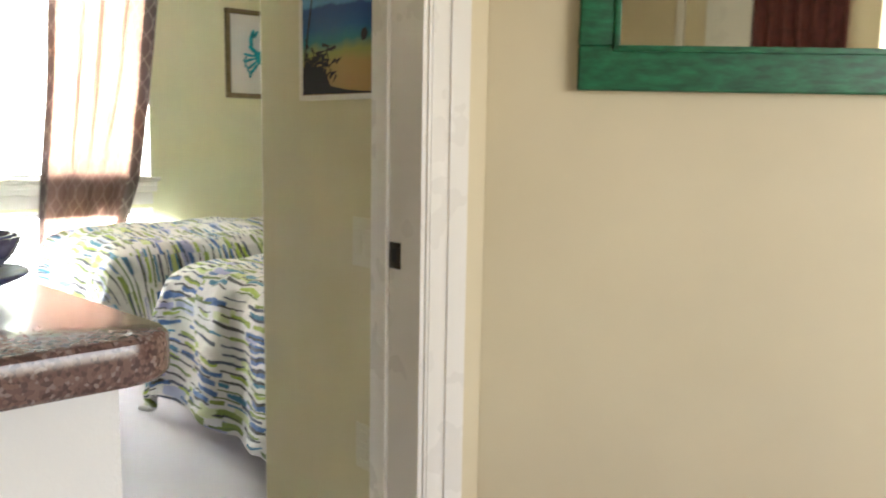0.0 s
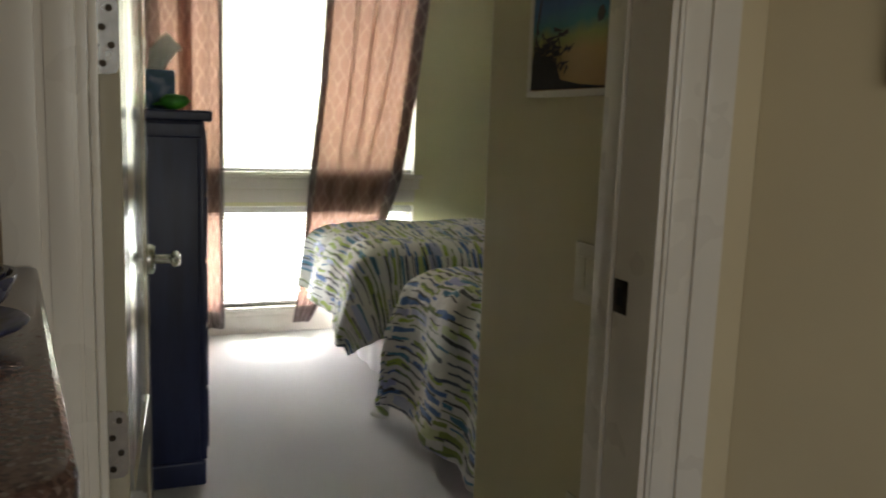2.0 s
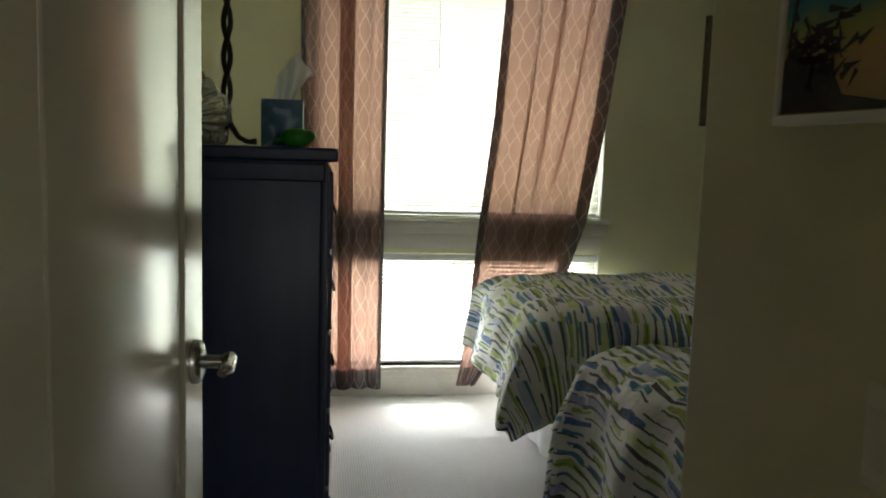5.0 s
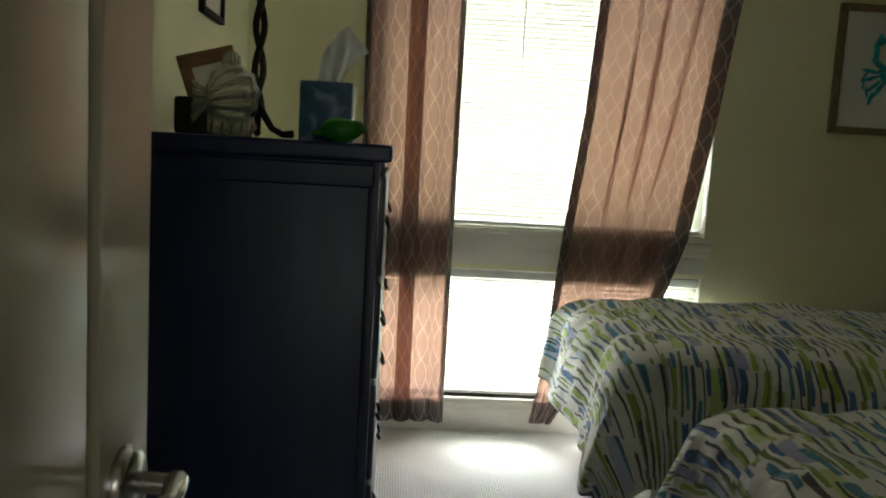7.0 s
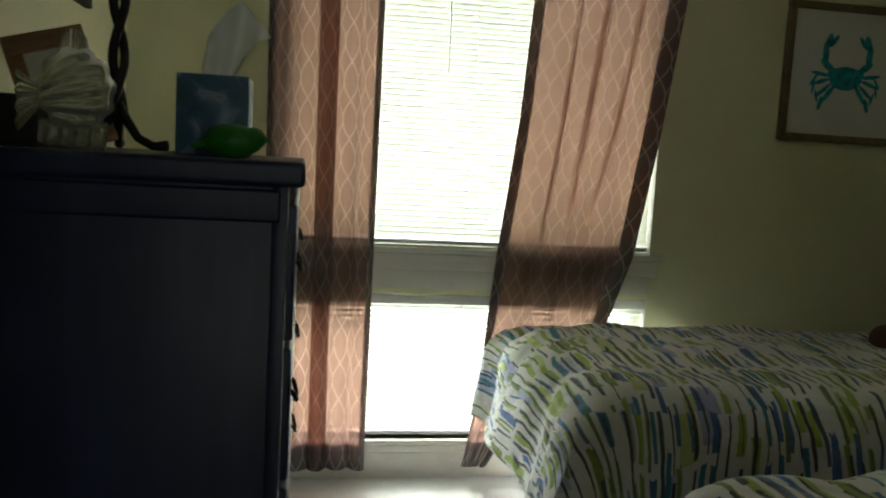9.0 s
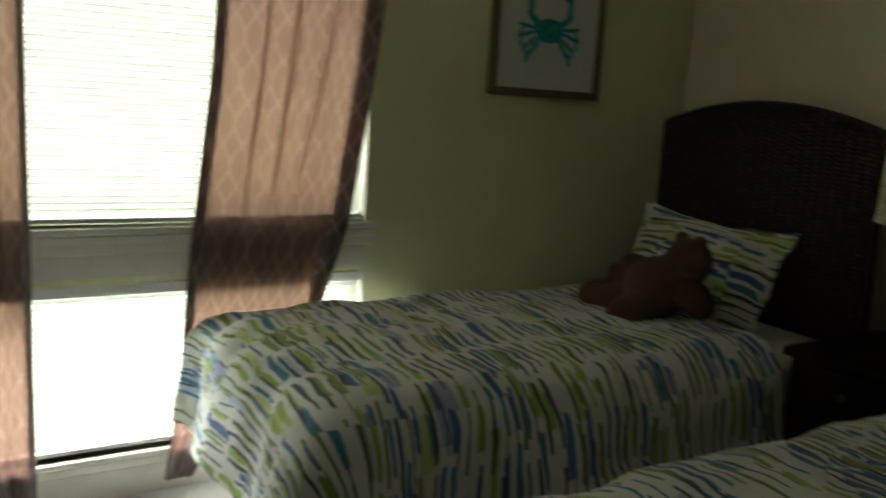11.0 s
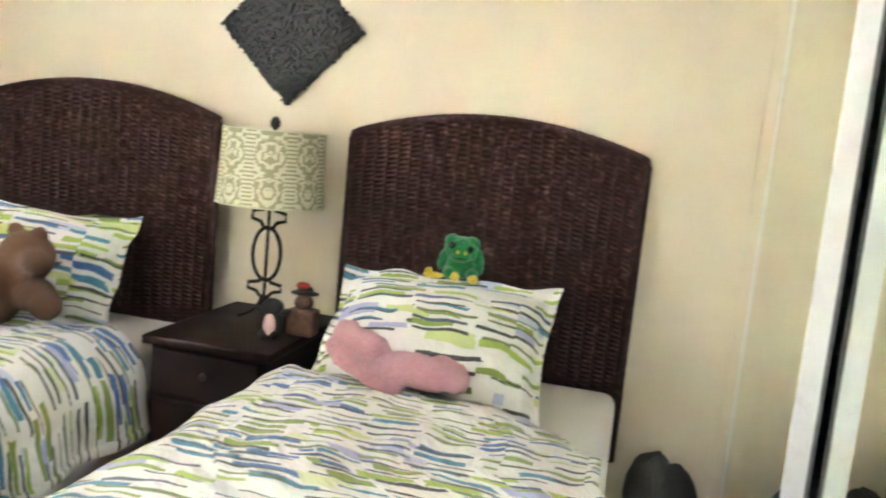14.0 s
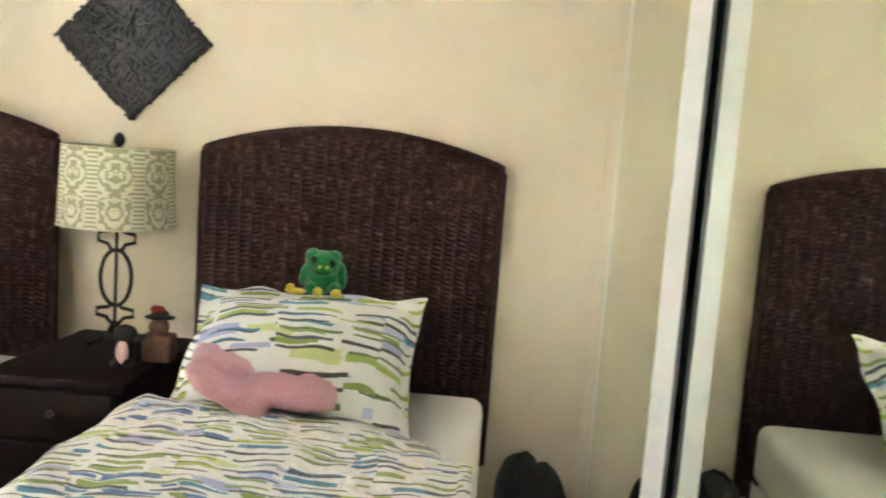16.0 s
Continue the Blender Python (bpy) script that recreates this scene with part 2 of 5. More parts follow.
def seagrass_material():
    m = mat("woven_seagrass", (0.06, 0.03, 0.025), 0.72)
    n = N(m)
    f = n.noise(45, 3, 0.5)
    isl = n.noise(8, 3)
    c = n.ramp(f, [(0.3, (0.024, 0.009, 0.009)), (0.55, (0.050, 0.020, 0.018)), (0.78, (0.15, 0.072, 0.055))])
    n.colour(n.mix(n.math("MULTIPLY", isl, 0.6), c, (0.03, 0.016, 0.014)))
    n.bump(n.noise(220, 3), 0.5, 0.004)
    n.b.inputs["Specular IOR Level"].default_value = 0.2
    return m


def plush(name, col, scale=140.0):
    m = mat(name, col, 0.95)
    n = N(m)
    f = n.noise(scale, 3, 0.7)
    n.colour(n.ramp(f, [(0.3, tuple(c * 0.65 for c in col)), (0.7, tuple(min(1, c * 1.25) for c in col))]))
    n.bump(f, 0.9, 0.008)
    n.b.inputs["Sheen Weight"].default_value = 0.35
    return m


M_CARPET = carpet_material()
M_GRANITE = granite_material()
M_QUILT1, M_QUILT2, M_QUILT3 = quilt_material(1.0), quilt_material(4.0), quilt_material(9.0)
M_CURTAIN = curtain_material("lattice_curtain", 0.55, (0.40, 0.22, 0.18), (0.38, 0.22, 0.18), (0.22, 0.12, 0.095), (0.16, 0.135, 0.13), (0.34, 0.30, 0.29), (0.36, 0.21, 0.165))
M_CURTAIN2 = curtain_material("lattice_curtain_doubled", 0.42, (0.10, 0.075, 0.07), (0.22, 0.17, 0.15), (0.05, 0.038, 0.035), (0.24, 0.21, 0.205), (0.58, 0.54, 0.52), (0.17, 0.105, 0.085))
# tint of the crease strips: the folds' darker look, put into the colour
M_FOLDSHADE = curtain_material("lattice_fold_shade", 0.95, (0.8, 0.7, 0.66), (0.8, 0.7, 0.66), (0.7, 0.6, 0.55), (0.2, 0.16, 0.15), (0.3, 0.26, 0.24), (0.90, 0.83, 0.80))
M_SLAT = slat_material()
M_SEAGRASS = seagrass_material()
M_BEAR = plush("brown_plush", (0.125, 0.056, 0.028), 220)
M_BEAR.node_tree.nodes["Principled BSDF"].inputs["Sheen Weight"].default_value = 0.1
M_PINK = plush("pink_fleece", (0.62, 0.30, 0.33), 260)
M_FROG = plush("green_plush", (0.008, 0.20, 0.05), 90)
M_YELLOW = plush("yellow_plush", (0.75, 0.55, 0.03))
M_BAG = worn("black_nylon", (0.018, 0.019, 0.018), 0.7, 0, 120, 0.4, 0.3)
M_GREENFRAME = worn("green_distressed_paint", (0.012, 0.11, 0.045), 0.45, 0, 22, 0.5, 0.5, (1, 1, 3))
M_GOLD = worn("aged_gilt_frame", (0.22, 0.17, 0.09), 0.45, 0.5, 50, 0.3, 0.2)
M_MAT = paint("picture_mat", (0.74, 0.73, 0.66), 0.9, 0.05, 0.03)
M_TEAL = worn("teal_print", (0.02, 0.32, 0.36), 0.8, 0, 40, 0.6, 0.0)
M_WHITEFRAME = paint("white_canvas_edge", (0.76, 0.72, 0.62), 0.6, 0.1, 0.04)
M_PALM = mat("dark_palm_print", (0.025, 0.02, 0.022), 0.6)
M_SHELL = mat("pressed_glass", (0.80, 0.82, 0.68), 0.06)
M_SHELL.node_tree.nodes["Principled BSDF"].inputs["Transmission Weight"].default_value = 0.8
M_SHELL.node_tree.nodes["Principled BSDF"].inputs["IOR"].default_value = 1.48
M_FRAMEWOOD = worn("honey_wood", (0.26, 0.14, 0.06), 0.5, 0, 12, 0.35, 0.2, (1, 8, 8))
M_LIME = worn("lime_ceramic", (0.03, 0.22, 0.014), 0.45, 0, 30, 0.3, 0.1)
M_TISSUE = mat("tissue_paper", (0.82, 0.82, 0.80), 0.9)
M_BOWL = worn("dark_glazed_bowl", (0.07, 0.07, 0.13), 0.25, 0, 40, 0.4, 0.1)
M_BLUEWARE = worn("blue_glazed_ware", (0.05, 0.055, 0.14), 0.3, 0, 60, 0.8, 0.05)
M_TWIG = worn("black_twig", (0.009, 0.009, 0.010), 0.5, 0, 50, 0.5, 0.3)
M_RED = worn("red_felt", (0.30, 0.03, 0.02), 0.9, 0, 80, 0.3, 0.2)
M_FIGBROWN = worn("brown_resin", (0.14, 0.07, 0.045), 0.6, 0, 50, 0.4, 0.2)
M_FIGBLACK = worn("black_resin", (0.015, 0.013, 0.014), 0.5, 0, 50, 0.4, 0.2)
M_FIGPINK = mat("pink_resin", (0.55, 0.36, 0.32), 0.6)
M_EYE = mat("black_bead", (0.006, 0.006, 0.006), 0.15)
M_MAROON = worn("maroon_curtain", (0.10, 0.025, 0.02), 0.8, 0, 20, 0.3, 0.2)

# ---- mesh helpers ----


def mesh_of(name, bm, material, smooth=None):
    me = bpy.data.meshes.new(name)
    bm.normal_update()
    bm.to_mesh(me)
    bm.free()
    me.materials.append(material)
    if smooth is not None:
        me.shade_smooth()
        if smooth < 3:
            me.set_sharp_from_angle(angle=smooth)
    return me


def part(name, bm, material, parent=None, label="", smooth=0.7):
    ob = new(name, mesh_of(name, bm, material, smooth))
    ob.parent = parent
    if label:
        ob["label"] = label
    return ob


def thing(name, x, y, z, label, category, group="", kind=""):
    ob = new(name)
    ob.location = (x, y, z)
    return tagged(ob, label, category, group, kind)


def block(x0, x1, y0, y1, z0, z1, bevel=0.0, seg=2, bm=None):
    b = bmesh.new()
    bmesh.ops.create_cube(b, size=1.0, matrix=Matrix.Translation(((x0 + x1) / 2, (y0 + y1) / 2, (z0 + z1) / 2)) @ Matrix.Diagonal((x1 - x0, y1 - y0, z1 - z0, 1)))
    if bevel:
        bmesh.ops.bevel(b, geom=b.edges[:], offset=bevel, segments=seg, profile=0.6, affect="EDGES")
    if bm is None:
        return b
    join(bm, b)
    return bm


def join(bm, other, m=None):
    if m is not None:
        bmesh.ops.transform(other, matrix=m, verts=other.verts)
    me = bpy.data.meshes.new("tmp")
    other.to_mesh(me)
    other.free()
    bm.from_mesh(me)
    bpy.data.meshes.remove(me)
    return bm


def rod(a, b, r, seg=10, r2=None, bm=None):
    a, b = Vector(a), Vector(b)
    o = bmesh.new()
    d = b - a
    bmesh.ops.create_cone(o, cap_ends=True, segments=seg, radius1=r, radius2=r if r2 is None else r2, depth=d.length)
    m = Matrix.Translation((a + b) / 2) @ d.to_track_quat("Z", "Y").to_matrix().to_4x4()
    bmesh.ops.transform(o, matrix=m, verts=o.verts)
    if bm is None:
        return o
    return join(bm, o)


def tube(points, r, seg=8, bm=None, closed=False):
    """A round bar bent through the points."""
    o = bmesh.new() if bm is None else bm
    pts = [Vector(p) for p in points]
    rings = []
    n = len(pts)
    up = Vector((0.31, 0.17, 0.93)).normalized()
    for i, p in enumerate(pts):
        d = (pts[(i + 1) % n] - pts[i - 1]) if closed or 0 < i < n - 1 else (pts[1] - pts[0] if i == 0 else pts[-1] - pts[-2])
        d.normalize()
        s = d.cross(up)
        s = s.normalized() if s.length > 0.05 else d.cross(Vector((1, 0, 0))).normalized()
        t = d.cross(s).normalized()
        rr = r[i] if isinstance(r, (list, tuple)) else r
        rings.append([o.verts.new(p + rr * (math.cos(a) * s + math.sin(a) * t)) for a in [2 * math.pi * k / seg for k in range(seg)]])
    for i in range(n if closed else n - 1):
        A, B = rings[i], rings[(i + 1) % n]
        for k in range(seg):
            o.faces.new((A[k], A[(k + 1) % seg], B[(k + 1) % seg], B[k]))
    if not closed:
        o.faces.new(rings[0][::-1])
        o.faces.new(rings[-1])
    return o


def lathe(profile, seg=32, bm=None, centre=(0, 0, 0), squash=(1, 1)):
    """Turn (radius, height) pairs about the z axis."""
    o = bmesh.new() if bm is None else bm
    cx, cy, cz = centre
    rings = []
    for r, z in profile:
        if r < 1e-5:
            rings.append([o.verts.new((cx, cy, cz + z))])
        else:
            rings.append([o.verts.new((cx + squash[0] * r * math.cos(2 * math.pi * k / seg), cy + squash[1] * r * math.sin(2 * math.pi * k / seg), cz + z)) for k in range(seg)])
    for A, B in zip(rings, rings[1:]):
        for k in range(seg):
            q = [A[k % len(A)], A[(k + 1) % len(A)], B[(k + 1) % len(B)], B[k % len(B)]]
            q = list(dict.fromkeys(q))
            if len(q) > 2:
                o.faces.new(q)
    return o


def blob(parts, bm=None, seg=20, lump=0.0, sc=8.0):
    """Rounded lumps: (centre, radii, turn in degrees about x, y, z)."""
    o = bmesh.new() if bm is None else bm
    for c, r, *turn in parts:
        e = turn[0] if turn else (0, 0, 0)
        s = bmesh.new()
        bmesh.ops.create_uvsphere(s, u_segments=seg, v_segments=seg // 2 + 2, radius=1.0)
        if lump:
            for v in s.verts:
                v.co *= 1 + lump * noise.noise(v.co * sc * 0.3 + Vector(c) * 9)
        join(o, s, Matrix.LocRotScale(c, Euler([radians(a) for a in e]), r))
    return o


def sheet(nu, nv, f, uvf=None, thick=0.0):
    """A grid through f(i/nu, j/nv), with UVs from uvf."""
    o = bmesh.new()
    g = [[o.verts.new(f(i / nu, j / nv)) for j in range(nv + 1)] for i in range(nu + 1)]
    lay = o.loops.layers.uv.new("UVMap") if uvf else None
    for i in range(nu):
        for j in range(nv):
            fc = o.faces.new((g[i][j], g[i + 1][j], g[i + 1][j + 1], g[i][j + 1]))
            if lay:
                for l, (a, b) in zip(fc.loops, ((i, j), (i + 1, j), (i + 1, j + 1), (i, j + 1))):
                    l[lay].uv = uvf(a / nu, b / nv)
    if thick:
        bmesh.ops.solidify(o, geom=o.faces[:], thickness=thick)
    return o


def outline(pts, x0, x1, axis="x"):
    """A flat shape pushed out between x0 and x1 along an axis."""
    o = bmesh.new()

    def at(p, q):
        return {"x": (q, p[0], p[1]), "y": (p[0], q, p[1]), "z": (p[0], p[1], q)}[axis]

    A = [o.verts.new(at(p, x0)) for p in pts]
    B = [o.verts.new(at(p, x1)) for p in pts]
    o.faces.new(A)
    o.faces.new(B[::-1])
    for k in range(len(pts)):
        o.faces.new((A[k], B[k], B[(k + 1) % len(pts)], A[(k + 1) % len(pts)]))
    bmesh.ops.recalc_face_normals(o, faces=o.faces[:])
    return o


def structure(name, bm, material, label, category, smooth=None):
    return tagged(part(name, bm, material, None, "", smooth), label, category, "", "structure")


# ---- the rooms ----
HY = -0.036                     # hall face of the door wall
JL, JR = -0.108, 0.731          # door opening
NX, NY = 0.765, 0.690           # closet end wall: face and corner
MY_REAR, MY_FRONT = 0.478, 0.540
WX0, WX1 = 0.13, 1.575           # window opening
UP0, UP1, LO0, LO1 = 0.90, 2.03, 0.15, 0.72
T = 0.13

structure("floor", block(-3.2, 4.6, -4.2, W + 0.2, -0.1, 0.0), M_CARPET, "pale beige loop-pile carpet over the whole floor", "floor")
structure("ceiling", block(-3.2, 4.6, -4.2, W + 0.2, CEIL, CEIL + 0.1), M_CEIL, "flat white painted ceiling over both rooms", "ceiling")

# window wall with two openings one above the other
bm = block(LW - T, WX0, W, W + T, 0, CEIL)
block(WX1, R + T, W, W + T, 0, CEIL, bm=bm)
block(WX0, WX1, W, W + T, UP1, CEIL, bm=bm)
block(WX0, WX1, W, W + T, LO1, UP0, bm=bm)
block(WX0, WX1, W, W + T, 0, LO0, bm=bm)
structure("wall_window", bm, M_GREEN, "pale green painted wall with a tall window", "wall")
structure("wall_headboards", block(R, R + T, -0.0, W, 0, CEIL), M_CREAM, "cream painted wall behind the two headboards", "wall")
structure("wall_dresser", block(LW - T, LW, 0.12, W, 0, CEIL), M_GREEN, "pale green painted wall beside the dresser", "wall")
bm = block(-3.1, JL - 0.02, HY, 0.12, 0, CEIL)
block(JL - 0.02, JR + 0.02, HY, 0.12, 2.05, CEIL, bm=bm)
block(JR + 0.02, 4.4, HY, 0.12, 0, CEIL, bm=bm)
structure("wall_hall", bm, M_HALL, "beige painted hall wall around the bedroom door", "wall")
# the angled hall wall that carries the mirror
DIAG = Matrix.Translation((0.93, HY - 0.001, 0)) @ Matrix.Rotation(radians(-43.8), 4, "Z")
bm = block(0.0, 2.3, 0.0, 0.12, 0, CEIL)
bmesh.ops.transform(bm, matrix=DIAG, verts=bm.verts)
structure("wall_hall_angled", bm, M_HALL, "beige painted angled hall wall with a green mirror", "wall")
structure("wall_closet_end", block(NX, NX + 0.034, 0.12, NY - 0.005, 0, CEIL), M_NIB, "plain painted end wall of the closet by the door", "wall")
# added white strip: the window light on the wall's end, put into its colour
structure("closet_end_lit_face", block(NX + 0.0005, NX + 0.034, NY - 0.005, NY, 0, CEIL, 0.0015), M_TRIM, "white strip painted as the window-lit end of the closet wall", "trim", 0.7)
structure("wall_closet_header", block(NX + 0.058, R, 0.43, 0.60, 2.08, CEIL), M_CREAM, "cream painted header above the mirrored closet doors", "wall")
# the living space behind the walker
bm = block(-3.2, -3.1, -4.1, 0, 0, CEIL)
structure("wall_living_west", bm, M_HALL, "plain beige wall closing the living space", "wall")
bm = block(-3.1, 0.35, -4.2, -4.1, 0, CEIL)
block(2.3, 4.4, -4.2, -4.1, 0, CEIL, bm=bm)
block(0.35, 2.3, -4.2, -4.1, 0, 0.7, bm=bm)
block(0.35, 2.3, -4.2, -4.1, 2.25, CEIL, bm=bm)
structure("wall_living_south", bm, M_HALL, "beige wall with a wide window opening", "wall")
structure("wall_living_east", block(4.4, 4.5, -4.1, 0, 0, CEIL), M_HALL, "plain beige wall at the end of the hall", "wall")
# baseboards
bb = block(LW, R, W - 0.014, W, 0, 0.10, 0.004)
structure("baseboard_window", bb, M_TRIM, "white baseboard along the window wall", "baseboard", 0.7)
structure("baseboard_headboards", block(R - 0.014, R, 0.60, W - 0.016, 0, 0.10, 0.004), M_TRIM, "white baseboard along the headboard wall", "baseboard", 0.7)
structure("baseboard_closet_end", block(NX - 0.014, NX - 0.001, 0.14, NY - 0.004, 0, 0.10, 0.004), M_TRIM, "white baseboard on the closet end wall", "baseboard", 0.7)

# door frame: jambs, stops and casing
jl = thing("door_frame", 0.32, 0.06, 0, "white gloss painted door frame with moulded casing", "door frame", "", "structure")


def child(name, bm, material, parent, label="", smooth=0.7):
    """A part given in world metres under a thing that stands unturned."""
    bmesh.ops.translate(bm, vec=-parent.location, verts=bm.verts)
    return part(name, bm, material, parent, label, smooth)


def casing(x0, x1, y0, y1, z0, z1, inner):
    """Colonial casing: a flat board with a stepped moulding towards its outer edge."""
    o = block(x0, x1, y0, y1, z0, z1, 0.003)
    w = x1 - x0
    s = 1 if inner == "lo" else -1
    a = x0 if s > 0 else x1
    for k, (p, q, d) in enumerate(((0.06, 0.40, 0.003), (0.50, 0.98, 0.006))):
        u, v = a + s * w * p, a + s * w * q
        block(min(u, v), max(u, v), y0 - d, y0 + 0.002, z0, z1, 0.0025, 2, o)
    return o


child("jamb", block(JL - 0.02, JL, HY - 0.012, 0.132, 0, 2.05, 0.002), M_TRIM, jl)
child("jamb", block(JR, JR + 0.02, HY - 0.012, 0.132, 0, 2.05, 0.002), M_TRIM, jl)
child("head", block(JL, JR, HY - 0.012, 0.132, 2.03, 2.05, 0.002), M_TRIM, jl)
child("stop", block(JL, JL + 0.011, 0.02, 0.055, 0, 2.03, 0.003), M_TRIM, jl)
child("stop", block(JR - 0.011, JR, 0.06, 0.10, 0, 2.03, 0.003), M_TRIM, jl)
child("casing", casing(JR + 0.012, JR + 0.128, HY - 0.018, HY - 0.0005, 0, 2.03, "lo"), M_TRIM, jl)
child("casing", casing(JL - 0.10, JL - 0.012, HY - 0.018, HY - 0.0005, 0, 2.03, "hi"), M_TRIM, jl)
child("head_casing", block(JL - 0.10, JR + 0.128, HY - 0.022, HY - 0.0005, 2.04, 2.13, 0.004), M_TRIM, jl)
sp = child("strike_plate", block(JR - 0.0025, JR + 0.001, 0.020, 0.058, 0.889, 0.948, 0.001), M_STRIKE, jl, "dark bronze strike plate")
child("latch_hole", block(JR - 0.0032, JR, 0.030, 0.048, 0.903, 0.934), M_BLACK, jl)

# ---- window, blinds and curtains ----
win = thing("window_1", 0.83, W + 0.07, 0.15, "white vinyl window in two lights with a panel between", "window", "", "structure")
GLASS = mat("window_glass", (1, 1, 1), 0.02)
gn = N(GLASS)
gn.b.inputs["Transmission Weight"].default_value = 1.0
gn.b.inputs["IOR"].default_value = 1.05
for z0, z1 in ((UP0, UP1), (LO0, LO1)):
    fr = block(WX0, WX0 + 0.04, W + 0.07, W + 0.12, z0, z1, 0.004)
    block(WX1 - 0.04, WX1, W + 0.07, W + 0.12, z0, z1, 0.004, 2, fr)
    block(WX0 + 0.04, WX1 - 0.04, W + 0.07, W + 0.12, z0, z0 + 0.04, 0.004, 2, fr)
    block(WX0 + 0.04, WX1 - 0.04, W + 0.07, W + 0.12, z1 - 0.04, z1, 0.004, 2, fr)
    child("window_frame", fr, M_VINYL, win)
    p = child("pane", block(WX0 + 0.04, WX1 - 0.04, W + 0.09, W + 0.095, z0 + 0.04, z1 - 0.04), GLASS, win)
    p.visible_shadow = False
st = block(WX0 - 0.05, WX1 + 0.045, W - 0.026, W + 0.07, UP0 - 0.022, UP0, 0.006, 3)
child("window_sill", st, M_TRIM, win)
ap = block(WX0 - 0.03, WX1 + 0.025, W - 0.018, W - 0.001, UP0 - 0.085, UP0 - 0.022, 0.005, 3)
block(WX0 - 0.03, WX1 + 0.025, W - 0.022, W - 0.001, UP0 - 0.05, UP0 - 0.024, 0.004, 3, ap)
child("apron", ap, M_TRIM, win)
child("mid_panel", block(WX0, WX1, W - 0.008, W - 0.001, LO1 + 0.02, UP0 - 0.087, 0.002), M_TRIM, win)
child("window_sill", block(WX0 - 0.03, WX1 + 0.03, W - 0.022, W + 0.07, LO0 - 0.02, LO0, 0.006, 3), M_TRIM, win)
child("apron", block(WX0 - 0.02, WX1 + 0.02, W - 0.016, W - 0.001, LO0 - 0.05, LO0 - 0.022, 0.004), M_TRIM, win)
for z0, z1 in ((UP0, UP1), (LO0, LO1)):
    for x in (WX0, WX1):
        child("reveal", block(min(x, x + (0.006 if x == WX0 else -0.006)), max(x, x + (0.006 if x == WX0 else -0.006)), W - 0.001, W + 0.07, z0, z1), M_TRIM, win)


def blind(z0, z1, label, lean):
    """Horizontal slat blind: head rail, tilted slats, ladder cords, bottom rail."""
    b = thing("window_blind", (WX0 + WX1) / 2, W + 0.03, z0, label, "blind", "window blinds")
    child("head_rail", block(WX0 + 0.008, WX1 - 0.008, W + 0.012, W + 0.052, z1 - 0.042, z1 - 0.008, 0.003), M_VINYL, b)
    child("bottom_rail", block(WX0 + 0.010, WX1 - 0.010, W + 0.018, W + 0.044, z0 + 0.010, z0 + 0.026, 0.004), M_VINYL, b)
    zs = []
    z = z0 + 0.045
    while z < z1 - 0.052:
        zs.append(z)
        z += 0.0205
    half, tilt = 0.0125, radians(lean)
    sl = bmesh.new()
    for k in range(5):
        a = (k / 4 - 0.5) * 2
        sl.verts.new((-(WX1 - WX0) / 2 + 0.01, a * half * math.cos(tilt), a * half * math.sin(tilt) + 0.002 * (1 - a * a)))
        sl.verts.new(((WX1 - WX0) / 2 - 0.01, a * half * math.cos(tilt), a * half * math.sin(tilt) + 0.002 * (1 - a * a)))
    sl.verts.ensure_lookup_table()
    for k in range(4):
        sl.faces.new((sl.verts[2 * k], sl.verts[2 * k + 1], sl.verts[2 * k + 3], sl.verts[2 * k + 2]))
    me = mesh_of("slat", sl, M_SLAT, 3.2)
    for z in zs:
        o = new("slat", me)
        o.parent = b
        o.location = (0, 0.002, z - z0)
    for x in (WX0 + 0.16, WX0 + 0.70, WX1 - 0.16):
        c = bmesh.new()
        for dy in (-0.011, 0.013):
            rod((x, W + 0.032 + dy, z0 + 0.025), (x, W + 0.032 + dy, z1 - 0.03), 0.0009, 5, None, c)
        child("ladder_cord", c, M_VINYL, b)
    return b


blind(UP0, UP1, "white slat blind let down in the upper window", -66)
blind(LO0, LO1, "white slat blind let down in the lower window", 36)
tagged(part("blind_cord", rod((0.72, W - 0.012, 1.55), (0.72, W + 0.012, 1.985), 0.0028, 6), M_VINYL), "white pull cord hanging before the upper blind", "blind cord")

# outside: grass and sunlit hedge beyond the glass
OUT = mat("bright_garden", (0.3, 0.4, 0.2), 0.9)
on = N(OUT)
on.colour(on.mix(on.noise(6, 4), (0.22, 0.34, 0.12), (0.38, 0.45, 0.26)))
on.bump(on.noise(40, 3), 0.6, 0.03)
structure("ground_outside", block(-12, 14, W + 0.2, W + 30, -0.4, -0.3), OUT, "bright lawn outside the window", "ground")


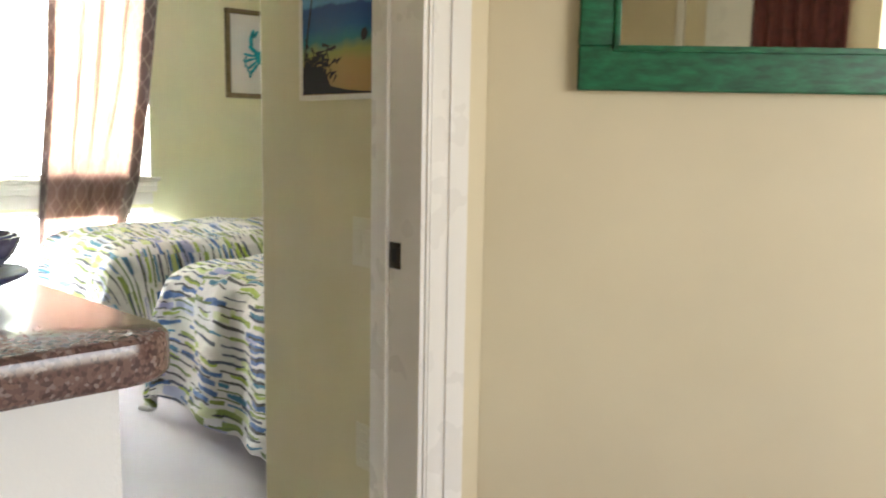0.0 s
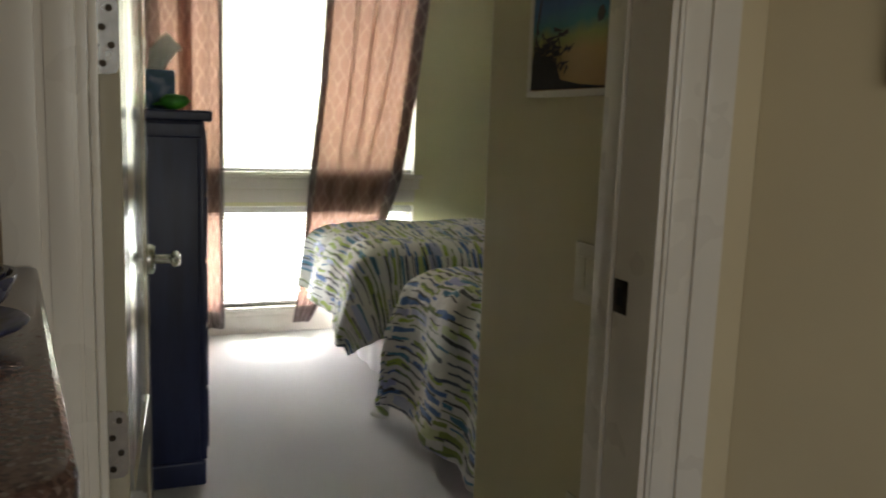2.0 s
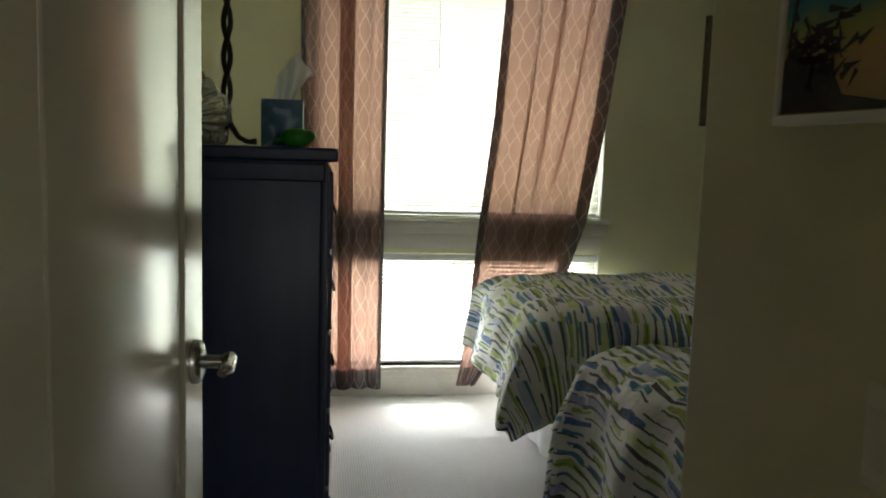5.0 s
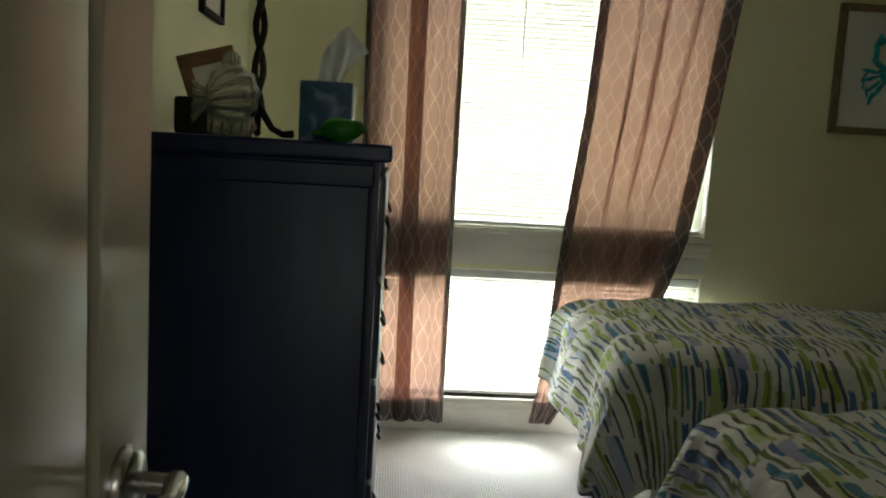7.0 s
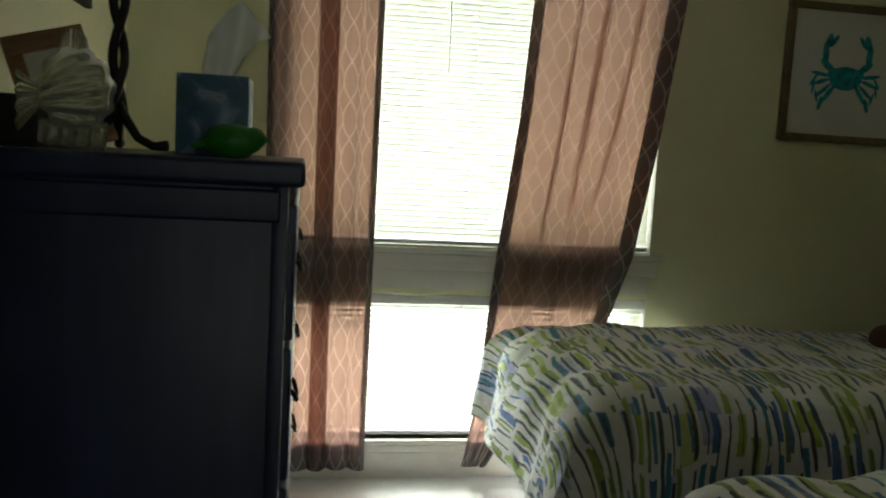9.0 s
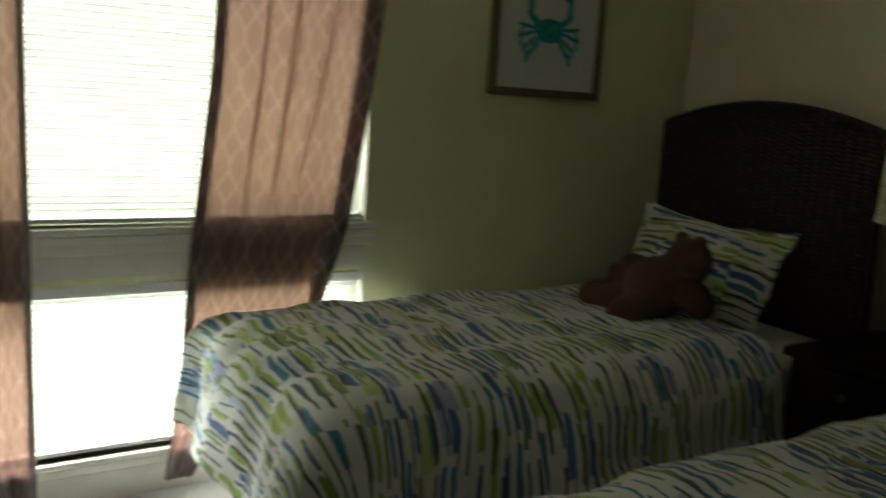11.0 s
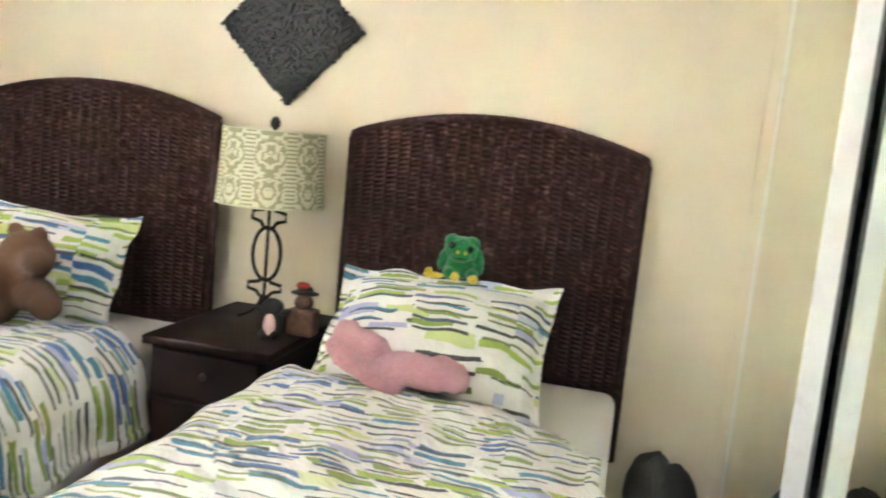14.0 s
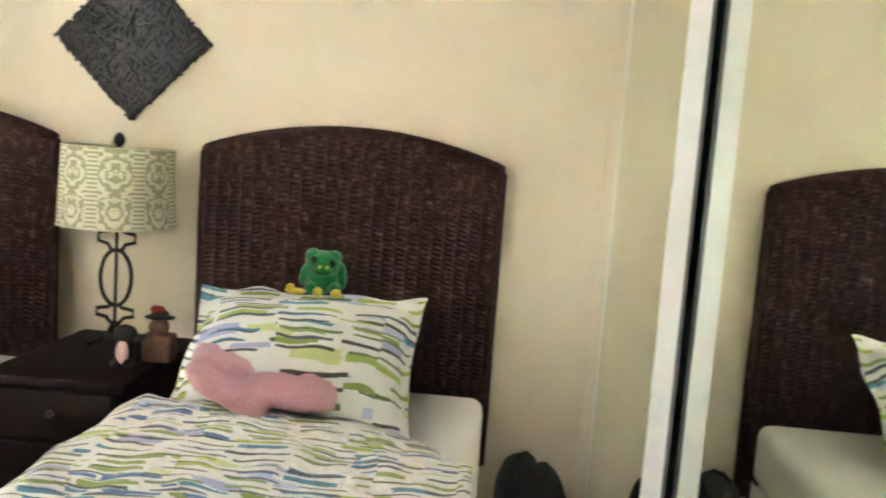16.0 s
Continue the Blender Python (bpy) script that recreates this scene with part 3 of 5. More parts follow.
def curtain(name, edge, z0, z1, folds, y0, label, amp=0.02, seed=0.0, pleats=(), creases=(), hems=(0.09, 0.11)):
    """A hung panel: edge(h) gives its two sides at height fraction h; folds deepen towards the hem."""
    t = thing(name, 0, 0, 0, label, "curtain", "window curtains")

    def f(a, h):
        xl, xr, dy = edge(h)
        x = xl + (xr - xl) * a
        z = z0 + (z1 - z0) * h
        ph = a * folds * 2 * math.pi + 0.8 * noise.noise(Vector((a * 3, h * 1.5, seed)))
        crease = sum(0.022 * math.exp(-(((a - c0 - c1 * (1 - h)) / 0.014) ** 2)) * min(1.0, max(0.0, (h - h0) * 5)) for c0, c1, h0 in creases)
        y = y0 + dy - crease + amp * math.sin(ph) * (0.75 + 0.4 * (1 - h)) + 0.006 * noise.noise(Vector((a * 4, h * 3, seed + 2)))
        z += 0.014 * noise.noise(Vector((a * 5, seed, 1.0))) * (1 - h)
        return (x + 0.006 * math.cos(ph), y, z)

    wid = 1.15

    def uvf(a, h):
        return (a * wid + seed, (z1 - z0) * h)

    part("cloth", sheet(110, 90, f, uvf), M_CURTAIN, t, "", 3.2)
    # doubled edge and heading: a second layer of cloth hemmed to the panel
    def hem(a, h):
        p = Vector(f(hems[0] * a, h))
        return (p.x, p.y - 0.003, p.z)

    def hem2(a, h):
        p = Vector(f(1 - hems[1] + hems[1] * a, h))
        return (p.x, p.y - 0.003, p.z)

    part("side_hem", sheet(12, 60, hem, lambda a, h: (a * 0.1 + seed, (z1 - z0) * h)), M_CURTAIN2, t, "", 3.2)
    part("side_hem", sheet(12, 60, hem2, lambda a, h: (1.0 + a * 0.12 + seed, (z1 - z0) * h)), M_CURTAIN2, t, "", 3.2)

    def head(a, h):
        p = Vector(f(a, 0.957 + 0.043 * h))
        return (p.x, p.y - 0.003, p.z)

    part("heading", sheet(90, 4, head, lambda a, h: (a * wid + seed, z1 - 0.1 + 0.1 * h)), M_CURTAIN2, t, "", 3.2)
    def foot(a, h):
        p = Vector(f(a, 0.045 * h))
        return (p.x, p.y - 0.003, p.z)

    part("bottom_hem", sheet(90, 4, foot, lambda a, h: (a * wid + seed, 0.1 * h)), M_CURTAIN2, t, "", 3.2)
    for a0, a1 in pleats:
        def pleat(a, h, a0=a0, a1=a1):
            p = Vector(f(a0 + (a1 - a0) * a, h))
            return (p.x, p.y - 0.004, p.z)

        part("pleat", sheet(14, 60, pleat, lambda a, h, a0=a0: (a0 * wid + a * 0.22 + seed, (z1 - z0) * h)), M_CURTAIN, t, "", 3.2)
    # soft gathers: tinted strips laid on each crease put its shade into the colour
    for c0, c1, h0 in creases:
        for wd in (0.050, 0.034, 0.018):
            def fold_shade(a, h, c0=c0, c1=c1, h0=h0, wd=wd):
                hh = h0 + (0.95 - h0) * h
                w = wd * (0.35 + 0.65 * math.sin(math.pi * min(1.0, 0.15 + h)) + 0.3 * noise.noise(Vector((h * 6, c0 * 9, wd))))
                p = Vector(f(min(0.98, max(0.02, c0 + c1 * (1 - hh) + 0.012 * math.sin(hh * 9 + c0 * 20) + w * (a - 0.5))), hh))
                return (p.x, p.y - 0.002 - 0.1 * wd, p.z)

            part("fold_shade", sheet(4, 40, fold_shade, lambda a, h: (a * 0.03, h)), M_FOLDSHADE, t, "", 3.2)
    n = int(folds)
    for k in range(n):
        a = (k + 0.5) / n
        p = Vector(f(a, 0.975))
        g = bmesh.new()
        tube([(p.x + 0.021 * math.cos(q), p.y - 0.006, p.z + 0.021 * math.sin(q)) for q in [2 * math.pi * i / 16 for i in range(16)]], 0.004, 6, g, True)
        part("grommet", g, M_STEEL, t, "nickel curtain grommet")
    return t


def left_edge(h):
    return (0.055 + 0.02 * (1 - h), 0.462, 0.0)


def right_edge(h):
    z = 0.07 + 2.05 * h
    xl = np.interp(z, [0.07, 0.35, 0.62, 0.90, 1.4, 2.12], [0.835, 0.885, 0.905, 0.93, 0.985, 1.03])
    xr = np.interp(z, [0.07, 0.35, 0.62, 0.90, 1.4, 2.12], [0.93, 1.10, 1.38, 1.475, 1.55, 1.64])
    return (float(xl), float(xr), float(np.interp(z, [0.07, 0.62, 0.9], [-0.03, -0.005, 0.0])))


curtain("curtain", left_edge, 0.05, 2.14, 5, W - 0.056, "grey lattice curtain glowing peach, hanging straight beside the dresser", 0.011, 0.3, ((0.46, 0.62),), (), (0.09, 0.045))
curtain("curtain", right_edge, 0.07, 2.12, 4, W - 0.052, "grey lattice curtain glowing peach, swept aside behind the bed", 0.005, 2.1, (), ((0.30, 0.02, 0.42), (0.50, -0.10, 0.45), (0.74, -0.22, 0.46)))
rodt = thing("curtain_rod", 0.83, W - 0.085, 2.10, "dark metal curtain rod above the window", "curtain rod")
child("rod", rod((-0.03, W - 0.055, 2.103), (1.675, W - 0.055, 2.103), 0.009, 12), M_IRON, rodt)
for x in (-0.04, 1.685):
    child("finial", blob([((x, W - 0.055, 2.103), (0.02, 0.018, 0.018))]), M_IRON, rodt)
for x in (0.02, 0.80, 1.655):
    g = rod((x, W - 0.055, 2.10), (x, W - 0.001, 2.10), 0.006, 8)
    block(x - 0.012, x + 0.012, W - 0.006, W - 0.0005, 2.07, 2.13, 0.002, 2, g)
    child("bracket", g, M_IRON, rodt)

# ---- the open bedroom door ----
door = thing("door_1", -0.070, 0.064, 0.0, "white gloss panelled door standing open into the bedroom", "door", "", "structure")
door.rotation_euler = (0, 0, radians(85.2))
# in the door's own frame x runs along the leaf and y is its thickness; the face seen is y = 0
DW, DT, DH = 0.675, 0.036, 2.02
leaf = bmesh.new()
PX0, PX1 = 0.100, 0.568
PZ = ((0.20, 0.52), (0.62, 1.88))
for x0, x1, z0, z1 in ((0, PX0, 0.012, DH), (PX1, DW, 0.012, DH), (PX0, PX1, 0.012, PZ[0][0]), (PX0, PX1, PZ[0][1], PZ[1][0]), (PX0, PX1, PZ[1][1], DH)):
    block(x0, x1, 0.0, DT, z0, z1, 0.0015, 1, leaf)
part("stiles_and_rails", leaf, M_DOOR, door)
for z0, z1 in PZ:
    pn = block(PX0 - 0.001, PX1 + 0.001, 0.016, 0.020, z0 - 0.001, z1 + 0.001)
    block(PX0 + 0.013, PX1 - 0.013, 0.003, 0.033, z0 + 0.013, z1 - 0.013, 0.006, 3, pn)
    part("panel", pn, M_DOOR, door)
h = lathe([(0, -0.014), (0.026, -0.014), (0.031, -0.010), (0.033, -0.003), (0.033, 0.0), (0, 0.0)], 28)
bmesh.ops.transform(h, matrix=Matrix.Translation((0.615, 0.0, 0.900)) @ Matrix.Rotation(radians(-90), 4, "X"), verts=h.verts)
rose = part("rose", h, M_STEEL, door, "satin nickel handle rose")
g = rod((0.615, -0.008, 0.900), (0.615, -0.052, 0.900), 0.010, 16)
tube([(0.615, -0.050, 0.900), (0.600, -0.056, 0.909), (0.575, -0.058, 0.900), (0.555, -0.057, 0.905), (0.547, -0.055, 0.900)], [0.011, 0.011, 0.010, 0.009, 0.007], 12, g)
part("lever_handle", g, M_STEEL, door, "satin nickel lever handle")
g = block(DW - 0.001, DW + 0.0015, 0.006, 0.030, 0.875, 0.94, 0.0007, 1)
part("latch_plate", g, M_STEEL, door)
h = lathe([(0, -0.012), (0.03, -0.010), (0.032, 0.0), (0, 0.0)], 24)
bmesh.ops.transform(h, matrix=Matrix.Translation((0.615, DT, 0.900)) @ Matrix.Rotation(radians(90), 4, "X"), verts=h.verts)
tube([(0.615, DT + 0.01, 0.900), (0.615, DT + 0.05, 0.900), (0.575, DT + 0.055, 0.900), (0.515, DT + 0.053, 0.903)], 0.009, 10, h)
part("lever_handle", h, M_STEEL, door, "satin nickel lever handle")


def hinge(z, label):
    """Butt hinge of the open door: one rounded leaf on the door's edge, one on the jamb, knuckles between, dark screws."""
    t = thing("door_hinge", -0.1065, 0.064, z, label, "hinge", "door hinges")
    pts = [(0.0, 0.05), (0.0, -0.05)]
    for cz, a0 in ((-0.038, 270), (0.038, 0)):
        pts += [(0.021 + 0.012 * math.cos(radians(a0 + q)), cz + 0.012 * math.sin(radians(a0 + q))) for q in (0, 30, 60, 90)]
    part("leaf", outline([(p[0] + 0.003, p[1]) for p in pts], -0.0024, 0.001, "y"), M_STEEL, t, "bright rounded leaf on the door's edge")
    # the nickel jamb leaf gets a dark metal, so its shade is in the colour
    part("leaf", outline([(-p[0] - 0.003, p[1]) for p in pts], -0.0028, -0.0002, "x"), M_STRIKE, t, "jamb leaf in dark metal, its shade put into the colour")
    for k in range(5):
        part("knuckle", rod((-0.0005, -0.006, -0.05 + k * 0.0202), (-0.0005, -0.006, -0.05 + k * 0.0202 + 0.0188), 0.0055, 12), M_STEEL, t)
    for x, z2 in ((0.024, 0.036), (0.015, 0.011), (0.026, -0.012), (0.015, -0.036)):
        part("screw", rod((x, -0.0022, z2), (x, -0.0040, z2), 0.0046, 12), M_STRIKE, t, "dark screw")
    return t


hinge(1.304, "satin nickel butt hinge screwed to the door jamb")
hinge(0.735, "satin nickel butt hinge low on the door jamb")
hinge(1.82, "satin nickel butt hinge high on the door jamb")

# ---- hall: counter, bowl, mirror ----
ct = thing("bar_counter", -0.72, -0.33, 0.0, "white half-wall bar with a thick brown granite top", "counter")
CZ = 1.02
pts = []
x1c, y0c, rc = -0.103, -0.735, 0.05
for q in range(0, 7):
    a = radians(-90 + q * 15)
    pts.append((x1c - rc + rc * math.cos(a), y0c + rc + rc * math.sin(a)))
pts += [(-0.168, -0.066), (-1.5, -0.066), (-1.5, y0c)]
o = outline(pts, CZ - 0.042, CZ, "z")
bmesh.ops.bevel(o, geom=[e for e in o.edges if abs(e.verts[0].co.z - e.verts[1].co.z) < 1e-5], offset=0.010, segments=3, profile=0.5, affect="EDGES")
child("granite_top", o, M_GRANITE, ct, "polished brown speckled granite bar top", 0.5)
child("half_wall", outline([(-0.146, -0.685), (-0.182, -0.064), (-1.46, -0.064), (-1.46, -0.685)], 0, CZ - 0.042, "z"), M_CEIL, ct, "white painted half wall")

bw = thing("stacked_bowls", -0.215, -0.43, CZ, "dark glazed bowls stacked on a blue patterned dish", "bowl")
bw.scale = (0.66, 0.66, 0.66)
part("dish", lathe([(0, 0), (0.05, 0), (0.06, 0.006), (0.098, 0.022), (0.104, 0.027), (0.10, 0.030), (0.06, 0.016), (0, 0.012)], 36), M_BLUEWARE, bw, "blue patterned dish", 1.0)
part("bowl", lathe([(0, 0.014), (0.045, 0.016), (0.05, 0.024), (0.082, 0.058), (0.092, 0.080), (0.094, 0.086), (0.088, 0.086), (0.076, 0.058), (0.04, 0.03), (0, 0.026)], 36), M_BOWL, bw, "dark glazed bowl", 1.0)
part("bowl", lathe([(0, 0.032), (0.04, 0.034), (0.072, 0.062), (0.082, 0.084), (0.083, 0.089), (0.078, 0.089), (0.066, 0.064), (0.03, 0.044), (0, 0.042)], 36), M_BOWL, bw, "dark glazed bowl", 1.0)
part("keys", blob([((0.02, -0.01, 0.075), (0.035, 0.02, 0.012)), ((-0.03, 0.02, 0.074), (0.022, 0.03, 0.012), (20, 10, 40)), ((0.01, 0.03, 0.085), (0.02, 0.014, 0.01))], None, 12), M_BLACK, bw, "dark trinkets lying in the bowl")

gm = thing("wall_mirror", 0.8, -0.02, 1.78, "mirror in a wide distressed green wooden frame", "mirror")
mx0, mx1, mz0, mz1, fw, fs = 0.200, 1.24, 1.290, 2.20, 0.096, 0.086
for nm, a in (("frame_rail", (mx0, mx1, mz0, mz0 + fw)), ("frame_rail", (mx0, mx1, mz1 - fw, mz1)), ("frame_stile", (mx0, mx0 + fs, mz0 + fw, mz1 - fw)), ("frame_stile", (mx1 - fw, mx1, mz0 + fw, mz1 - fw))):
    child(nm, block(a[0], a[1], -0.030, -0.002, a[2], a[3], 0.005, 3), M_GREENFRAME, gm, "distressed green painted board")
for a in ((mx0 + fs - 0.012, mx1 - fw + 0.012, mz0 + fw - 0.012, mz0 + fw + 0.002), (mx0 + fs - 0.012, mx0 + fs + 0.002, mz0 + fw + 0.002, mz1 - fw)):
    child("inner_lip", block(a[0], a[1], -0.036, -0.028, a[2], a[3], 0.003), M_GREENFRAME, gm)
child("glass", block(mx0 + fs - 0.004, mx1 - fw + 0.004, -0.016, -0.010, mz0 + fw - 0.004, mz1 - fw + 0.004), M_MIRROR, gm, "plain mirror glass")
gm.matrix_world = DIAG @ Matrix.Translation(gm.location)
# at the living room's end, seen in the mirror
hd = thing("hall_door", -0.6, -4.08, 0, "white painted door beside a maroon curtain", "door", "", "structure")
child("leaf", block(-0.78, -0.45, -4.098, -4.06, 0.01, 2.3, 0.004), M_TRIM, hd)
child("casing", block(-1.02, -0.96, -4.098, -4.07, 0, 2.3, 0.004), M_TRIM, hd)
mc = thing("maroon_curtain", -0.2, -4.04, 0, "maroon pleated curtain hanging at the room's end", "curtain")
child("cloth", sheet(60, 10, lambda a, b: (-0.43 + a * 0.62, -4.04 + 0.02 * math.sin(a * 40), 0.02 + 2.3 * b)), M_MAROON, mc, "", 3.2)

# ---- closet end wall: beach picture, switch, outlet ----
bp = thing("beach_picture", NX, 0.31, 1.28, "framed canvas print of a tropical beach with dark palms", "picture")
by0, by1, bz0, bz1 = 0.138, 0.470, 1.266, 1.66
for nm, a in (("frame_edge", (by0, by1, bz0, bz0 + 0.012)), ("frame_edge", (by0, by1, bz1 - 0.012, bz1)), ("frame_edge", (by0, by0 + 0.012, bz0 + 0.012, bz1 - 0.012)), ("frame_edge", (by1 - 0.012, by1, bz0 + 0.012, bz1 - 0.012))):
    child(nm, block(NX - 0.026, NX - 0.0005, a[0], a[1], a[2], a[3], 0.002), M_WHITEFRAME, bp)
M_BEACH = mat("beach_print", (0.1, 0.3, 0.4), 0.5)
n = N(M_BEACH)
w = n.xyz(n.coord())
zz = n.math("ADD", w[2], n.math("MULTIPLY_ADD", n.noise(9, 3), 0.05, -0.025))
n.colour(n.ramp(n.math("DIVIDE", zz, 0.38), [(0.0, (0.42, 0.25, 0.08)), (0.18, (0.45, 0.29, 0.08)), (0.26, (0.30, 0.32, 0.08)), (0.32, (0.03, 0.20, 0.20)), (0.40, (0.015, 0.11, 0.30)), (0.54, (0.012, 0.07, 0.24)), (0.56, (0.08, 0.28, 0.52)), (1.0, (0.25, 0.42, 0.60))]))
child("print", block(NX - 0.022, NX - 0.004, by0 + 0.011, by1 - 0.011, bz0 + 0.011, bz1 - 0.011), M_BEACH, bp, "sea and sand in blue, green and yellow")
random.seed(5)
pm = bmesh.new()
px = NX - 0.0228
bm2 = outline([(0.455, 1.28), (0.455, 1.345), (0.43, 1.36), (0.40, 1.34), (0.37, 1.335), (0.345, 1.318), (0.33, 1.298), (0.30, 1.294), (0.26, 1.288), (0.20, 1.284), (0.155, 1.282), (0.155, 1.279)], px - 0.0006, px, "x")
join(pm, bm2)
for k in range(90):
    cy, cz = 0.390 + random.gauss(0, 0.038), 1.348 + random.gauss(0, 0.020)
    if not (0.17 < cy < 0.45):
        continue
    a = random.uniform(0, 6.28)
    L = random.uniform(0.02, 0.05)
    p, q = (cy, cz), (cy + L * math.cos(a), cz + L * math.sin(a) * 0.6)
    q = (min(max(q[0], 0.166), 0.455), max(q[1], 1.28))
    nx, ny = -(q[1] - p[1]) / L * 0.005, (q[0] - p[0]) / L * 0.005
    join(pm, outline([(p[0] - nx, p[1] - ny), q, (p[0] + nx, p[1] + ny)], px - 0.001, px, "x"))
join(pm, outline([(0.185, 1.40), (0.20, 1.397), (0.205, 1.41), (0.198, 1.424), (0.186, 1.426), (0.178, 1.412)], px - 0.0008, px, "x"))
for k in range(9):
    a = radians(200 + k * 17)
    c = (0.39, 1.565)
    q = (c[0] + 0.10 * math.cos(a), c[1] + 0.06 * math.sin(a))
    q = (min(q[0], 0.455), q[1])
    nx, ny = 0.006 * math.sin(a), -0.006 * math.cos(a)
    join(pm, outline([(c[0] - nx, c[1] - ny), q, (c[0] + nx, c[1] + ny)], px - 0.0008, px, "x"))
join(pm, outline([(0.445, 1.36), (0.451, 1.36), (0.404, 1.565), (0.398, 1.565)], px - 0.0009, px, "x"))
child("palm_silhouette", pm, M_PALM, bp, "dark palm and driftwood silhouettes")
bp.location.y, bp.scale.y = 0.291, 0.985

sw = thing("light_switch", NX, 0.215, 0.93, "off-white double rocker light switch plate", "light switch")
child("plate", block(NX - 0.006, NX - 0.0005, 0.165, 0.262, 0.868, 0.987, 0.003, 3), M_PLASTIC, sw)
for y in (0.178, 0.219):
    child("rocker", block(NX - 0.0095, NX - 0.005, y, y + 0.032, 0.895, 0.960, 0.002), M_PLASTIC, sw)
sw.location.y, sw.scale.y = 0.198, 0.985
ou = thing("wall_outlet", NX, 0.21, 0.41, "off-white wall outlet plate", "outlet")
child("plate", block(NX - 0.006, NX - 0.0005, 0.175, 0.245, 0.36, 0.475, 0.003, 3), M_PLASTIC, ou)
for z in (0.385, 0.43):
    child("socket", block(NX - 0.008, NX - 0.005, 0.194, 0.226, z, z + 0.028, 0.004), M_PLASTIC, ou)
ou.location.y, ou.scale.y = 0.193, 0.985

# ---- mirrored closet doors ----
XE = 2.20
fd = thing("closet_mirror_door", 2.66, MY_FRONT, 0.03, "sliding mirror closet door in white aluminium, front track", "mirror door", "closet doors")
child("mirror_panel", block(XE + 0.012, R - 0.016, MY_FRONT - 0.004, MY_FRONT, 0.05, 2.05), M_MIRROR, fd, "closet mirror glass")
child("stile", block(XE, XE + 0.014, MY_FRONT - 0.043, MY_FRONT + 0.003, 0.03, 2.07, 0.002), M_ALU, fd, "white aluminium edge stile")
child("brush_seal", block(XE + 0.003, XE + 0.013, MY_FRONT - 0.053, MY_FRONT - 0.0435, 0.03, 2.07, 0.002), M_SEAL, fd, "grey pile seal behind the edge stile")
child("stile", block(R - 0.018, R - 0.003, MY_FRONT - 0.04, MY_FRONT + 0.006, 0.03, 2.07, 0.004, 2), M_TRIM, fd)
child("rail", block(XE + 0.014, R - 0.018, MY_FRONT - 0.04, MY_FRONT + 0.004, 0.03, 0.055, 0.002), M_ALU, fd)
child("rail", block(XE + 0.014, R - 0.018, MY_FRONT - 0.04, MY_FRONT + 0.004, 2.045, 2.07, 0.002), M_ALU, fd)
child("backing", block(XE + 0.014, R - 0.018, MY_FRONT - 0.02, MY_FRONT - 0.0045, 0.055, 2.045), M_BLACK, fd)
rd = thing("closet_mirror_door", 1.6, MY_REAR, 0.03, "sliding mirror closet door in white aluminium, rear track", "mirror door", "closet doors")
child("mirror_panel", block(0.87, XE + 0.06, MY_REAR - 0.004, MY_REAR, 0.05, 2.05), M_MIRROR, rd, "closet mirror glass")
child("stile", block(0.84, 0.87, MY_REAR - 0.03, MY_REAR + 0.003, 0.03, 2.07, 0.002), M_ALU, rd)
child("stile", block(XE + 0.06, XE + 0.085, MY_REAR - 0.03, MY_REAR + 0.001, 0.03, 2.07, 0.002), M_STRIKE, rd)
child("rail", block(0.87, XE + 0.06, MY_REAR - 0.03, MY_REAR + 0.003, 0.03, 0.055, 0.002), M_ALU, rd)
child("rail", block(0.87, XE + 0.06, MY_REAR - 0.03, MY_REAR + 0.003, 2.045, 2.07, 0.002), M_ALU, rd)
child("backing", block(0.87, XE + 0.06, MY_REAR - 0.02, MY_REAR - 0.0045, 0.055, 2.045), M_BLACK, rd)
structure("closet_jamb", block(R - 0.018, R - 0.0005, MY_FRONT + 0.006, MY_FRONT + 0.042, 0.101, 2.07, 0.004, 2), M_CREAM, "narrow painted jamb strip where the closet meets the wall", "trim", 0.7)
structure("closet_track", block(NX + 0.058, R - 0.001, 0.44, 0.56, 0.0, 0.022, 0.003), M_ALU, "white aluminium floor track of the closet doors", "track")

# ---- dresser ----
DX0, DX1, DY0, DY1, DZ = -0.32, 0.185, 1.53, 2.40, 1.185
ds = thing("chest_of_drawers", (DX0 + DX1) / 2, (DY0 + DY1) / 2, 0, "tall dark navy painted chest of drawers with a moulded top", "dresser")
o = block(DX0, DX1 - 0.02, DY0, DY1, 0.06, DZ, 0.004)
child("carcass", o, M_NAVY, ds, "", 0.5)
child("plinth", block(DX0 - 0.0, DX1 - 0.004, DY0 - 0.012, DY1 + 0.012, 0.0, 0.085, 0.01, 3), M_NAVY, ds)
child("side_moulding", block(DX0, DX1 - 0.01, DY0 - 0.010, DY0 + 0.001, DZ - 0.05, DZ - 0.005, 0.005, 3), M_NAVY, ds)
child("top", block(DX0 - 0.015, DX1 + 0.022, DY0 - 0.022, DY1 + 0.022, DZ, DZ + 0.034, 0.008, 3), M_NAVY, ds, "moulded overhanging top")
child("front_stile", block(DX1 - 0.021, DX1, DY0, DY0 + 0.045, 0.085, DZ, 0.004), M_NAVY, ds)
child("front_stile", block(DX1 - 0.021, DX1, DY1 - 0.045, DY1, 0.085, DZ, 0.004), M_NAVY, ds)
nd = 5
dh = (DZ - 0.02 - 0.10) / nd
